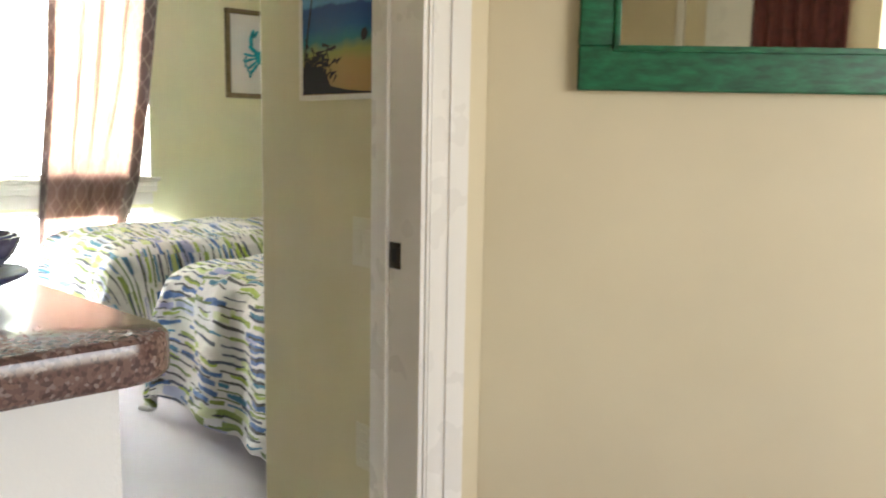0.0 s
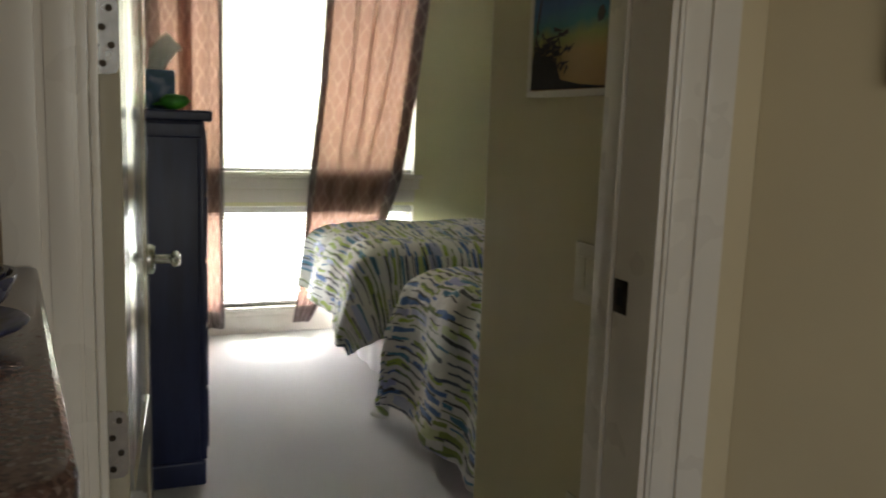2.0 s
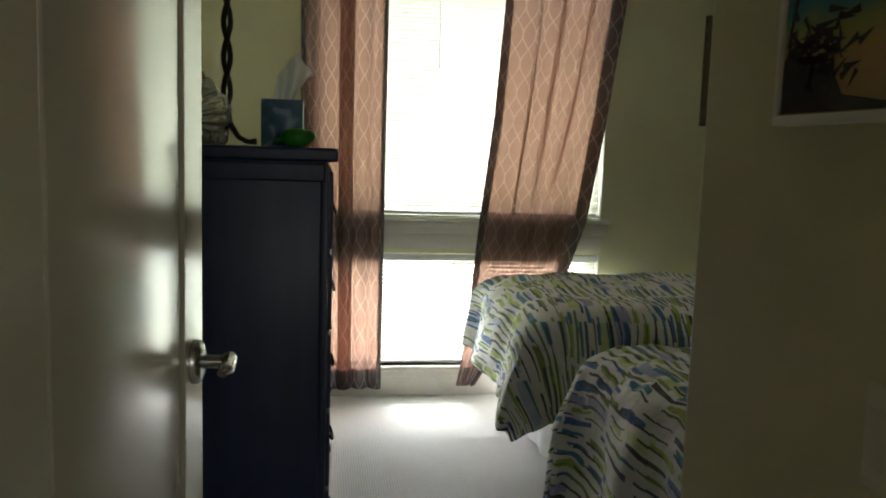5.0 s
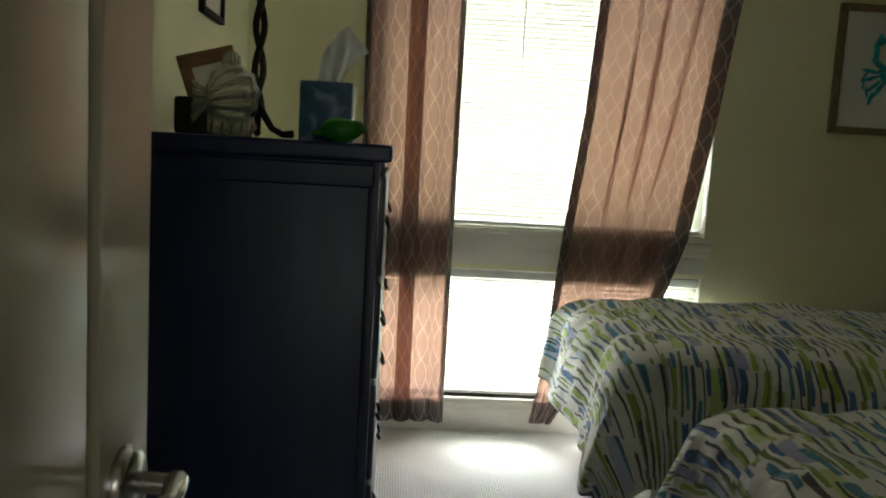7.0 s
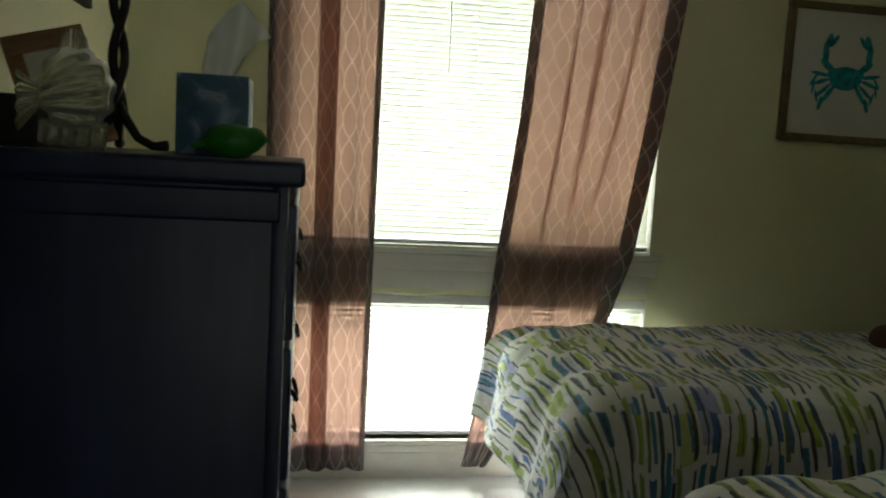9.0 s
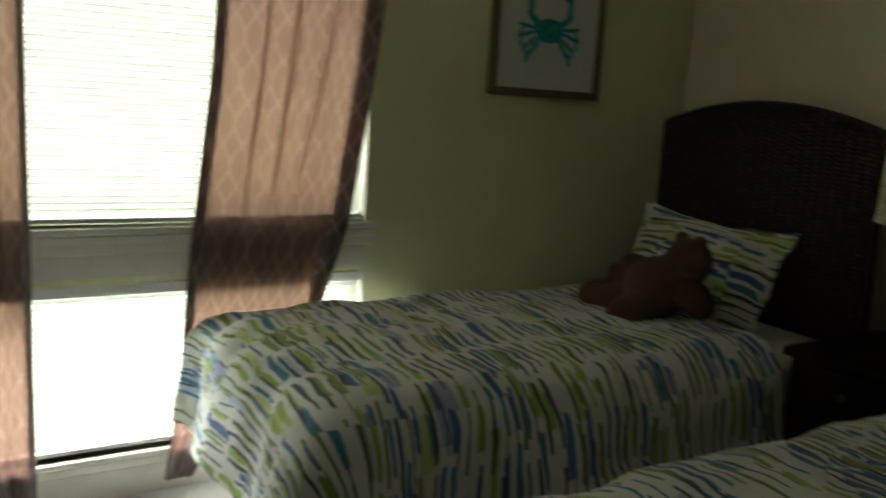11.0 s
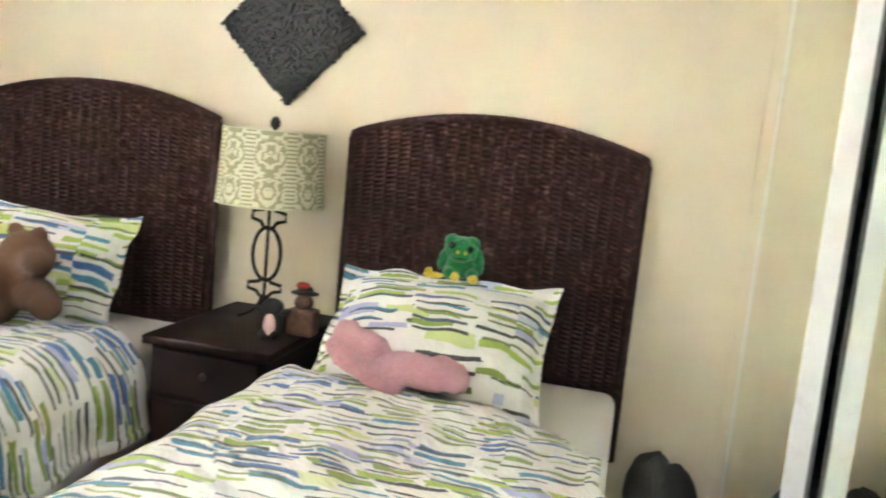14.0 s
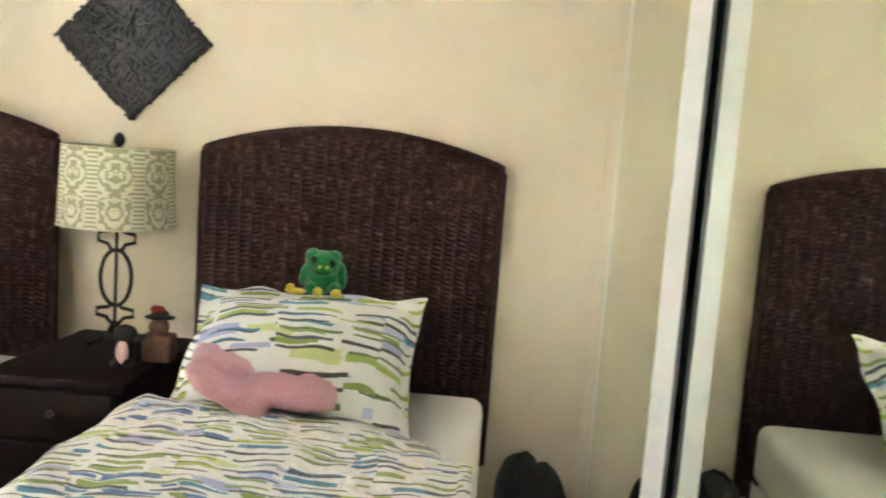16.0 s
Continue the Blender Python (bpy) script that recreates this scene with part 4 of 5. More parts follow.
for k in range(nd):
    z0 = 0.10 + k * dh
    dr = child("drawer", block(DX1 - 0.02, DX1 + 0.012, DY0 + 0.05, DY1 - 0.05, z0 + 0.006, z0 + dh - 0.006, 0.007, 3), M_NAVY, ds)
    for y in (DY0 + 0.20, DY1 - 0.20):
        zc = z0 + dh / 2
        g = tube([(DX1 + 0.010, y - 0.038, zc + 0.006), (DX1 + 0.016, y - 0.036, zc), (DX1 + 0.020, y - 0.026, zc - 0.012), (DX1 + 0.022, y, zc - 0.016), (DX1 + 0.020, y + 0.026, zc - 0.012), (DX1 + 0.016, y + 0.036, zc), (DX1 + 0.010, y + 0.038, zc + 0.006)], 0.0042, 8)
        bmesh.ops.translate(g, vec=-ds.location, verts=g.verts)
        kb = part("drawer_pull", g, M_IRON, None, "dark metal bail pull")
        kb.parent = dr
TZ = DZ + 0.034

tb = thing("tissue_box", 0.058, 1.80, TZ, "square tissue box printed with a blue ocean wave", "tissue box")
M_WAVE = mat("wave_print", (0.1, 0.2, 0.3), 0.5)
n = N(M_WAVE)
f = n.noise(14, 3, 0.5, None, 1.2)
n.colour(n.ramp(f, [(0.3, (0.03, 0.10, 0.11)), (0.5, (0.05, 0.13, 0.24)), (0.62, (0.25, 0.32, 0.48)), (0.72, (0.04, 0.12, 0.20))]))
part("box", block(-0.056, 0.056, -0.056, 0.056, 0, 0.128, 0.003), M_WAVE, tb)
def tis(a, b):
    s = (a - 0.5)
    return (s * (0.05 + 0.05 * b) + 0.035 * b, 0.012 * math.sin(a * 9 + b * 3) + 0.01 * b, 0.124 + 0.135 * b * (1 - 0.45 * abs(s) * 2 * b) + 0.006 * noise.noise(Vector((a * 5, b * 5, 1))))
part("tissue", sheet(18, 18, tis, None, 0.0006), M_TISSUE, tb, "white tissue pulled up from the box", 3.2)

lm = thing("ornament_bird", 0.100, 1.635, TZ, "small lime green bird ornament on the dresser", "ornament")
lm.scale = (0.82, 0.82, 0.82)
o = blob([((0, 0, 0.030), (0.052, 0.032, 0.030)), ((-0.045, 0, 0.022), (0.03, 0.010, 0.007), (0, -8, 0)), ((0.035, 0, 0.036), (0.024, 0.02, 0.02))], None, 24, 0.05)
tube([(0.052, 0, 0.036), (0.066, 0, 0.034)], [0.008, 0.001], 8, o)
part("body", o, M_LIME, lm, "", 3.2)

sh = thing("glass_fish", -0.118, 1.64, TZ, "clear pressed-glass fish ornament with ridged sides on the dresser", "ornament")
def half_body(side):
    def f(a, b):
        q = a * 2 * math.pi
        edge = 1 + 0.045 * b ** 4 * math.sin(11 * q)
        x, z = 0.066 * b * edge * math.cos(q), 0.058 * b * edge * math.sin(q)
        fan = math.atan2(z + 0.03, x + 0.115)
        ridge = 0.0042 * math.sin(fan * 34 + 14 * x) * min(1.0, 2.2 * (1 - b) + 0.25)
        y = side * (0.034 * math.sqrt(max(0.0, 1 - b * b)) + ridge * (1 - b ** 6) + 0.0015)
        return (x, y, 0.082 + z)
    return sheet(80, 26, f)
for side in (-1, 1):
    part("body", half_body(side), M_SHELL, sh, "", 3.2)
fin = sheet(36, 8, lambda a, b: (-0.004 + 0.056 * (a - 0.5) * (1 - 0.25 * b), 0.005 * math.sin(a * 34) * (0.3 + b), 0.128 + 0.036 * b * (1 - 1.2 * (a - 0.45) ** 2) + 0.003 * math.cos(a * 34) * b), None, 0.004)
part("fin", fin, M_SHELL, sh, "fluted top fin", 3.2)
tail = sheet(24, 8, lambda a, b: (-0.055 - 0.046 * b, 0.005 * math.sin(a * 26) * (0.3 + b), 0.072 + (a - 0.5) * (0.02 + 0.07 * b) - 0.01 * b), None, 0.005)
part("tail", tail, M_SHELL, sh, "fluted tail", 3.2)
skirt_fin = sheet(40, 6, lambda a, b: (0.116 * (a - 0.5), -0.012 - 0.010 * (1 - b) + 0.006 * math.sin(a * 30) * (1 - b), 0.006 + 0.003 * math.cos(a * 30) * (1 - b) + 0.034 * b), None, 0.004)
part("lower_fin", skirt_fin, M_SHELL, sh, "", 3.2)
bs = lathe([(0, 0), (0.05, 0), (0.046, 0.012), (0.02, 0.022), (0, 0.026)], 28, None, (0, 0, 0), (1.0, 0.6))
part("base", bs, M_SHELL, sh, "", 1.0)

sh.scale = (0.80, 0.9, 1.02)

pf = thing("photo_frame", -0.150, 1.785, TZ, "honey wood photo frame leaning back on the dresser", "photo frame")
g = bmesh.new()
for a in ((-0.085, 0.085, 0.0, 0.035), (-0.085, 0.085, 0.185, 0.22), (-0.085, -0.05, 0.035, 0.185), (0.05, 0.085, 0.035, 0.185)):
    block(a[0], a[1], -0.008, 0.008, a[2], a[3], 0.003, 2, g)
fo = part("frame", g, M_FRAMEWOOD, pf)
fo2 = part("photo", block(-0.052, 0.052, -0.001, 0.004, 0.033, 0.187), M_MAT, pf, "pale photograph mount")
fo3 = part("strut", block(-0.02, 0.02, 0.006, 0.010, 0.0, 0.16), M_BLACK, pf)
pf.scale = (0.72, 0.85, 0.88)
pf.rotation_euler = (radians(-12), radians(-17), radians(18))
fb = thing("dark_box", -0.205, 1.70, TZ, "small dark box standing on the dresser", "box")
part("box", block(-0.035, 0.03, -0.04, 0.04, 0, 0.075, 0.008, 2), M_BLACK, fb)

ls = thing("iron_table_lamp", -0.091, 1.78, TZ, "twisted wrought iron lamp stand on three curled feet", "table lamp")
g = bmesh.new()
for k in range(2):
    tube([(0.009 * math.cos(z * 34 + k * 3.14), 0.009 * math.sin(z * 34 + k * 3.14), 0.05 + z) for z in [i * 0.012 for i in range(44)]], 0.0075, 7, g)
part("stem", g, M_IRON, ls, "", 3.2)
for k in range(3):
    a = radians(-20 + k * 120)
    g = tube([(r * math.cos(a), r * math.sin(a), z) for r, z in ((0.0, 0.075), (0.015, 0.05), (0.035, 0.022), (0.062, 0.010), (0.085, 0.012))], [0.008, 0.008, 0.007, 0.007, 0.009], 8)
    part("foot", g, M_IRON, ls, "", 3.2)
part("shade", lathe([(0.10, 0.60), (0.17, 0.60), (0.14, 0.80), (0.08, 0.80)][1:3] + [(0.138, 0.80), (0.168, 0.60)], 32), M_SHEET, ls, "plain lamp shade", 1.0)

# small picture on the dresser wall
sf = thing("small_picture", LW, 2.75, 1.75, "small black framed picture on the wall", "picture")
g = bmesh.new()
for a in ((2.60, 2.90, 1.60, 1.62), (2.60, 2.90, 1.88, 1.90), (2.60, 2.62, 1.62, 1.88), (2.88, 2.90, 1.62, 1.88)):
    block(LW + 0.0005, LW + 0.02, a[0], a[1], a[2], a[3], 0.002, 2, g)
child("frame", g, M_BLACK, sf)
child("print", block(LW + 0.0005, LW + 0.008, 2.615, 2.885, 1.615, 1.885), M_MAT, sf, "pale print")

# ---- beds ----


def headboard(parent, y0, y1, x1, zs, zc):
    """Arched headboard bound in woven cord: a slab whose face is plaited, with a corded rim."""
    wy = y1 - y0

    def top(a):
        return zs + (zc - zs) * (1 - (2 * a - 1) ** 2)

    cols, rows = 24, 64

    def face(a, b):
        y = y0 + 0.004 + (wy - 0.008) * a
        z = 0.30 + (top(a) - 0.30) * b
        row, col = b * rows, a * cols
        k = math.floor(min(col, cols - 1e-4))
        rib = abs(math.sin(math.pi * col))
        bead = abs(math.sin(math.pi * (row + 0.5 * (k % 2))))
        x = x1 - 0.050 - 0.009 * rib ** 0.5 * (0.35 + 0.65 * bead ** 0.7)
        x -= 0.0016 * noise.noise(Vector((col * 0.9, row * 0.7, y0)))
        return (x, y, z)

    child("woven_face", sheet(cols * 6, rows * 4, face), M_SEAGRASS, parent, "plaited dark brown seagrass", 3.2)
    pts = [(y0, 0.28)] + [(y0 + wy * k / 40, top(k / 40)) for k in range(41)] + [(y1, 0.28)]
    o = outline(pts, x1 - 0.050, x1, "x")
    child("frame", o, M_SEAGRASS, parent)
    rim = bmesh.new()
    path = [(x1 - 0.030, y0, z) for z in np.linspace(0.3, top(0) - 0.01, 50)] + [(x1 - 0.030, y0 + wy * k / 60, top(k / 60)) for k in range(61)] + [(x1 - 0.030, y1, z) for z in np.linspace(top(1) - 0.01, 0.3, 50)]
    tube(path, [0.024 + 0.001 * (k % 2) for k in range(len(path))], 10, rim)
    child("corded_rim", rim, M_SEAGRASS, parent, "", 3.2)
    for y in (y0 + 0.06, y1 - 0.06):
        child("leg", block(x1 - 0.05, x1 - 0.005, y - 0.03, y + 0.03, 0, 0.30, 0.004), M_WOODDK, parent)


def bed(y0, y1, xf, label, hb0, hb1, gap):
    t = thing("bed", (xf + 3.05) / 2, (y0 + y1) / 2, 0, label, "bed", "twin beds")
    child("box_spring", block(xf + 0.03, 3.005, y0 + 0.02, y1 - 0.02, 0.17, 0.37, 0.03, 3), M_SKIRT, t)
    child("mattress", block(xf + 0.01, 3.005, y0, y1, 0.37, 0.572, 0.055, 5), M_SHEET, t, "mattress in a white fitted sheet")

    # pleated skirt round three sides
    path = [(3.0, y0), (xf, y0), (xf, y1), (3.0, y1)]

    def skirt(a, b):
        d = a * 3
        k = min(int(d), 2)
        f = d - k
        p, q = path[k], path[k + 1]
        x, y = p[0] + (q[0] - p[0]) * f, p[1] + (q[1] - p[1]) * f
        run = (abs(q[0] - p[0]) + abs(q[1] - p[1])) * f
        nx, ny = ((0, -1), (-1, 0), (0, 1))[k]
        w = 0.007 * math.sin(run * 34 + 1.5 * math.sin(run * 5)) * (1 - b)
        return (x + nx * (w - 0.008), y + ny * (w - 0.008), 0.012 + 0.36 * b)

    child("bed_skirt", sheet(360, 8, skirt), M_SKIRT, t, "pale gathered bed skirt", 3.2)
    for x in (xf + 0.1, 2.9):
        for y in (y0 + 0.08, y1 - 0.08):
            child("leg", block(x - 0.025, x + 0.025, y - 0.025, y + 0.025, 0, 0.17, 0.004), M_WOODDK, t)
    headboard(t, hb0 + 0.02, hb1 - 0.02, R - gap, 1.312, 1.400)
    return t


bed(2.395, 3.34, 1.06, "twin bed by the window with a woven dark headboard", 2.405, 3.445, 0.075)
bed(0.92, 1.88, 1.07, "twin bed by the closet with a woven dark headboard", 0.905, 1.940, 0.004)


def comforter(y0, y1, xf, xh, drop_near, drop_far, drop_foot, material, label, seed, ztop=0.652, flare=0.10, lift=None, r=0.14):
    """A quilt laid over a bed: flat on top, rounded over the edges, hanging in soft folds."""
    wy, lx = y1 - y0, xh - xf
    t = thing("comforter", (xf + xh) / 2, (y0 + y1) / 2, ztop, label, "comforter", "comforters")

    def over(d):
        if d < r * math.pi / 2:
            return r * math.sin(d / r), r * (1 - math.cos(d / r))
        e = d - r * math.pi / 2
        return r + flare * e, r + e * 0.985

    tot_u, tot_v = wy + drop_near + drop_far, lx + drop_foot

    def f(a, b):
        q = -drop_foot + tot_v * b
        near = -drop_near
        if lift is not None:
            # pulled up off the near side towards the head
            k = min(1.0, max(0.0, (q - 0.45) / 0.45))
            k = k * k * (3 - 2 * k)
            k2 = min(1.0, max(0.0, (q - 1.06) / 0.30))
            near = -drop_near * (1 - k) - 0.02 * k + (lift + 0.02) * k2
        s = near + (wy + drop_far - near) * a
        oy = min(0.0, s) + max(0.0, s - wy)
        if lift is None and s < 0:
            # the loose near corner at the foot hangs lower
            oy *= 1 + 0.32 * max(0.0, 1 - max(q, 0.0) / 0.7)
        ox = min(0.0, q)
        d = math.hypot(oy, ox)
        if lift is None and d > 0:
            # rounded corner of the cloth
            d *= 1 - 0.36 * min(abs(oy), abs(ox)) / d
        y = y0 + min(max(s, 0.0), wy)
        x = xf + max(q, 0.0)
        nz = noise.noise(Vector((s * 2.2, q * 2.2, seed)))
        n2 = noise.noise(Vector((s * 7, q * 5, seed + 4)))
        z = ztop + 0.017 * nz + 0.013 * n2 + 0.010 * noise.noise(Vector((s * 16, q * 11, seed + 9)))
        if lift is not None:
            # towards the head the free edge sinks to the mattress
            z -= 0.075 * k2 * max(0.0, 1 - (s - near) / 0.22) ** 2
        if d > 0:
            out, down = over(d)
            along = q if abs(oy) > abs(ox) else s
            fold = math.sin(along * 15 + 2.5 * noise.noise(Vector((along * 2, seed, 0))))
            k = min(1.0, down / 0.3)
            out += 0.020 * fold * k + 0.028 * nz * k + 0.012 * n2 * k
            corner = min(abs(oy), abs(ox)) / (d + 1e-6)
            out += 0.10 * corner * k
            z -= down
            low = 0.022 + 0.012 * (n2 + 1)
            if z < low:
                out += 0.25 * (low - z)
                z = low
            y += oy / d * out
            x += ox / d * out
        return (x, y, z)

    bm = sheet(int(tot_u * 62), int(tot_v * 52), f, lambda a, b: (tot_u * a, tot_v * b))
    o = child("quilt", bm, material, t, "", 3.2)
    # turned hem round the three free sides
    for w0, w1, along in ((0.0, 0.022, "foot"), (0.0, 0.022, "near"), (0.978, 1.0, "far")):
        def at(a, b, w0=w0, w1=w1, along=along):
            e = w0 + (w1 - w0) * b
            return (a, e) if along == "foot" else (e, a)

        def strip(a, b, at=at):
            p = Vector(f(*at(a, b)))
            e = Vector(f(*at(min(1.0, a + 0.01), b))) - Vector(f(*at(max(0.0, a - 0.01), b)))
            g = Vector(f(*at(a, min(1.0, b + 0.3)))) - Vector(f(*at(a, max(0.0, b - 0.3))))
            nrm = e.cross(g)
            nrm = nrm.normalized() if nrm.length > 1e-9 else Vector((0, 0, 1))
            if nrm.dot(p - Vector((t.location.x, t.location.y, 0.3))) < 0:
                nrm = -nrm
            return p + nrm * (0.004 + 0.003 * math.sin(math.pi * b))

        child("hem", sheet(160, 3, strip, lambda a, b, at=at: (tot_u * at(a, b)[0], tot_v * at(a, b)[1])), material, t, "", 3.2)
    sol = o.modifiers.new("thick", "SOLIDIFY")
    sol.thickness, sol.offset = 0.022, 1.0
    return t


comforter(2.525, 3.27, 1.105, 2.56, 0.42, 0.13, 0.50, M_QUILT1, "white comforter with green, blue and black brush-stroke bars", 1.3, flare=0.16, r=0.18)
comforter(0.955, 1.80, 1.105, 2.44, 0.56, 0.42, 0.64, M_QUILT2, "white comforter with green and teal bars, rumpled, hanging to the floor", 7.7, lift=0.14)


def pillow(y, x, z, wid, hgt, thick, tilt, material, label, seed, roll=0.0, spin=0.0, sag=0.2):
    """A stuffed sham with pinched corners and a flat flanged hem, leaning back."""
    t = thing("pillow", x, y, z, label, "pillow", "pillows")
    for side in (1, -1):
        def f(a, b):
            p, q = a * 2 - 1, b * 2 - 1
            pi_, qi = min(1.0, abs(p) / 0.91), min(1.0, abs(q) / 0.88)
            pin = 1 - sag * (1 - abs(p) ** 2.0) * abs(q) ** 4
            pin2 = 1 - 0.07 * (1 - abs(q) ** 2.2) * abs(p) ** 6
            bulge = (1 - pi_ ** 2.6) ** 0.55 * (1 - qi ** 2.2) ** 0.75
            n = noise.noise(Vector((p * 1.6, q * 1.6, seed))) * 0.22 + noise.noise(Vector((p * 4, q * 4, seed))) * 0.16
            # the flat flange ripples and its corners flop forward
            rim = max(0.0, max(abs(p), abs(q)) - 0.88) / 0.12
            wave = rim * (0.012 * math.sin(9 * p + 7 * q + seed) + 0.020 * noise.noise(Vector((p * 3, q * 3, seed + 6))))
            flop = 0.012 * max(0.0, abs(p) * abs(q) - 0.72) / 0.28
            return (p * wid / 2 * pin2, q * hgt / 2 * pin, side * (thick / 2 * bulge * (1 + n) + 0.003) + wave + flop)
        part("front" if side > 0 else "back", sheet(44, 34, f, lambda a, b: (a * wid + seed, b * hgt + seed)), material, t, "", 3.2)
    # local: x across the bed, y up the pillow, z out of its face
    ex = Vector((0, -1, 0))
    ey = Vector((math.sin(radians(tilt)), 0, math.cos(radians(tilt))))
    ez = ex.cross(ey)
    m = Matrix((ex, ey, ez)).transposed().to_4x4()
    t.matrix_world = Matrix.Translation((x, y, z)) @ Matrix.Rotation(radians(spin), 4, "Z") @ m @ Matrix.Rotation(radians(roll), 4, "Z")
    return t


pillow(2.925, 2.735, 0.765, 0.645, 0.465, 0.24, 27, M_QUILT3, "plump white pillow with coloured bars, leaning on the headboard", 2.2, -4, 14, 0.15)
pillow(1.468, 2.665, 0.726, 0.71, 0.50, 0.23, 50, M_QUILT3, "plump white pillow with coloured bars, lying against the headboard", 5.1, 1, 0, -0.02)


def toy(name, lumps, x, y, z, label, category, turn=0.0):
    """One plain mesh of several soft lumps in their own colours."""
    o = bmesh.new()
    mats = []
    for bm, material in lumps:
        if material not in mats:
            mats.append(material)
        for f in bm.faces:
            f.material_index = mats.index(material)
        join(o, bm)
    ob = part(name, o, mats[0], None, "", 3.2)
    for material in mats[1:]:
        ob.data.materials.append(material)
    ob.location = (x, y, z)
    ob.rotation_euler = (0, 0, radians(turn))
    return tagged(ob, label, category)


bear = blob([
    ((0.0, 0.0, 0.0), (0.105, 0.115, 0.125), (0, 25, 0)),
    ((0.03, -0.05, 0.065), (0.08, 0.085, 0.075)),
    ((0.045, -0.105, 0.120), (0.080, 0.088, 0.080)),
    ((0.0, -0.170, 0.118), (0.046, 0.050, 0.040), (10, 0, 0)),
    ((0.06, -0.050, 0.190), (0.020, 0.032, 0.030)),
    ((0.05, -0.145, 0.192), (0.020, 0.030, 0.026)),
    ((0.02, -0.150, 0.010), (0.055, 0.085, 0.050), (-14, 0, -10)),
    ((0.0, -0.215, -0.012), (0.050, 0.050, 0.048)),
    ((0.0, 0.090, 0.050), (0.058, 0.085, 0.055), (25, 0, 0)),
    ((-0.02, 0.145, 0.010), (0.050, 0.070, 0.050), (30, 0, 10)),
    ((-0.06, 0.120, -0.050), (0.075, 0.100, 0.058), (0, 0, 30)),
    ((-0.10, 0.200, -0.062), (0.060, 0.062, 0.058)),
    ((-0.09, -0.020, -0.060), (0.090, 0.070, 0.062), (0, 18, 10)),
    ((-0.165, -0.030, -0.075), (0.062, 0.068, 0.070)),
], None, 20)
tb2 = toy("teddy_bear", [(bear, M_BEAR)], 2.435, 2.842, 0.727, "brown plush teddy bear slumped against the pillow", "plush toy")
rm = tb2.modifiers.new("blend", "REMESH")
rm.mode, rm.voxel_size, rm.use_smooth_shade = "VOXEL", 0.009, True
sm = tb2.modifiers.new("soften", "SMOOTH")
sm.factor, sm.iterations = 0.5, 6

frog = [
    (blob([((0, 0, 0.042), (0.044, 0.052, 0.042)), ((-0.006, 0.0, 0.086), (0.046, 0.060, 0.038)), ((-0.006, 0.034, 0.108), (0.026, 0.026, 0.021)), ((-0.006, -0.032, 0.106), (0.026, 0.026, 0.020)), ((-0.008, 0.058, 0.056), (0.020, 0.016, 0.034), (18, 0, 0)), ((-0.008, -0.058, 0.058), (0.020, 0.017, 0.040), (-10, 0, 0)), ((-0.030, 0.034, 0.020), (0.026, 0.022, 0.018)), ((-0.030, -0.040, 0.020), (0.026, 0.022, 0.018)), ((-0.040, 0.0, 0.070), (0.018, 0.034, 0.018))], None, 22, 0.05, 12), M_FROG),
    (blob([((-0.056, 0.012, 0.012), (0.016, 0.015, 0.014)), ((-0.052, -0.046, 0.010), (0.016, 0.017, 0.013)), ((-0.030, 0.084, 0.008), (0.016, 0.034, 0.009)), ((-0.034, 0.100, 0.018), (0.010, 0.014, 0.012)), ((-0.055, 0.010, 0.083), (0.003, 0.005, 0.005)), ((-0.055, -0.014, 0.082), (0.003, 0.005, 0.005))], None, 14, 0.08), M_YELLOW),
    (blob([((-0.044, 0.030, 0.100), (0.006, 0.011, 0.010)), ((-0.044, -0.028, 0.092), (0.006, 0.010, 0.010)), ((-0.058, 0.0, 0.066), (0.003, 0.022, 0.002))], None, 12), M_EYE),
]
pf2 = toy("plush_frog", frog, 2.885, 1.455, 0.890, "small green plush frog with yellow feet, on the pillow", "plush toy", 8)
pf2.scale = (0.95, 0.98, 1.12)



def bundle(length, hgt, dep, seed, bend, taper):
    """One roll of a fleece folded on itself, flattened below and wrinkled along its length."""
    def f(a, b):
        th, t = a * 2 * math.pi, b * 2 - 1
        cap = max(0.0, 1 - abs(t) ** 5) ** 0.5 * (1 - taper * t)
        c, s = math.cos(th), math.sin(th)
        c, s = math.copysign(abs(c) ** 0.75, c), math.copysign(abs(s) ** 0.75, s)
        n = noise.noise(Vector((c * 1.5, t * 3, s * 1.5 + seed))) * 0.014 + noise.noise(Vector((c * 3, t * 8, s * 5 + seed))) * 0.007
        ridge = 0.006 * math.sin(6 * s + 3 * t + seed) * cap
        return (dep * cap * c + n, length * t + 0.015 * s * cap, hgt * cap * s * (1.0 if s > 0 else 0.6) + bend * t * t + n + ridge)
    return sheet(56, 60, f)


lumps = []
for (ln, hg, dp, sd, bn, tp), m in (
    ((0.140, 0.050, 0.075, 1.0, 0.0, 0.10), pose(0.015, -0.055, 0.0, -4, 0, -6)),
    ((0.095, 0.058, 0.065, 4.0, 0.0, -0.15), pose(0.035, 0.115, 0.036, 24, 0, 12)),
    ((0.125, 0.036, 0.050, 7.0, 0.015, 0.15), pose(-0.035, 0.090, -0.004, 28, 12, 8)),
):
    roll = bundle(ln, hg, dp, sd, bn, tp)
    bmesh.ops.transform(roll, matrix=m, verts=roll.verts)
    lumps.append((roll, M_PINK))
pk = toy("pink_blanket", lumps, 2.425, 1.505, 0.690, "soft pink fleece bundled on the bed", "blanket")
rm = pk.modifiers.new("blend", "REMESH")
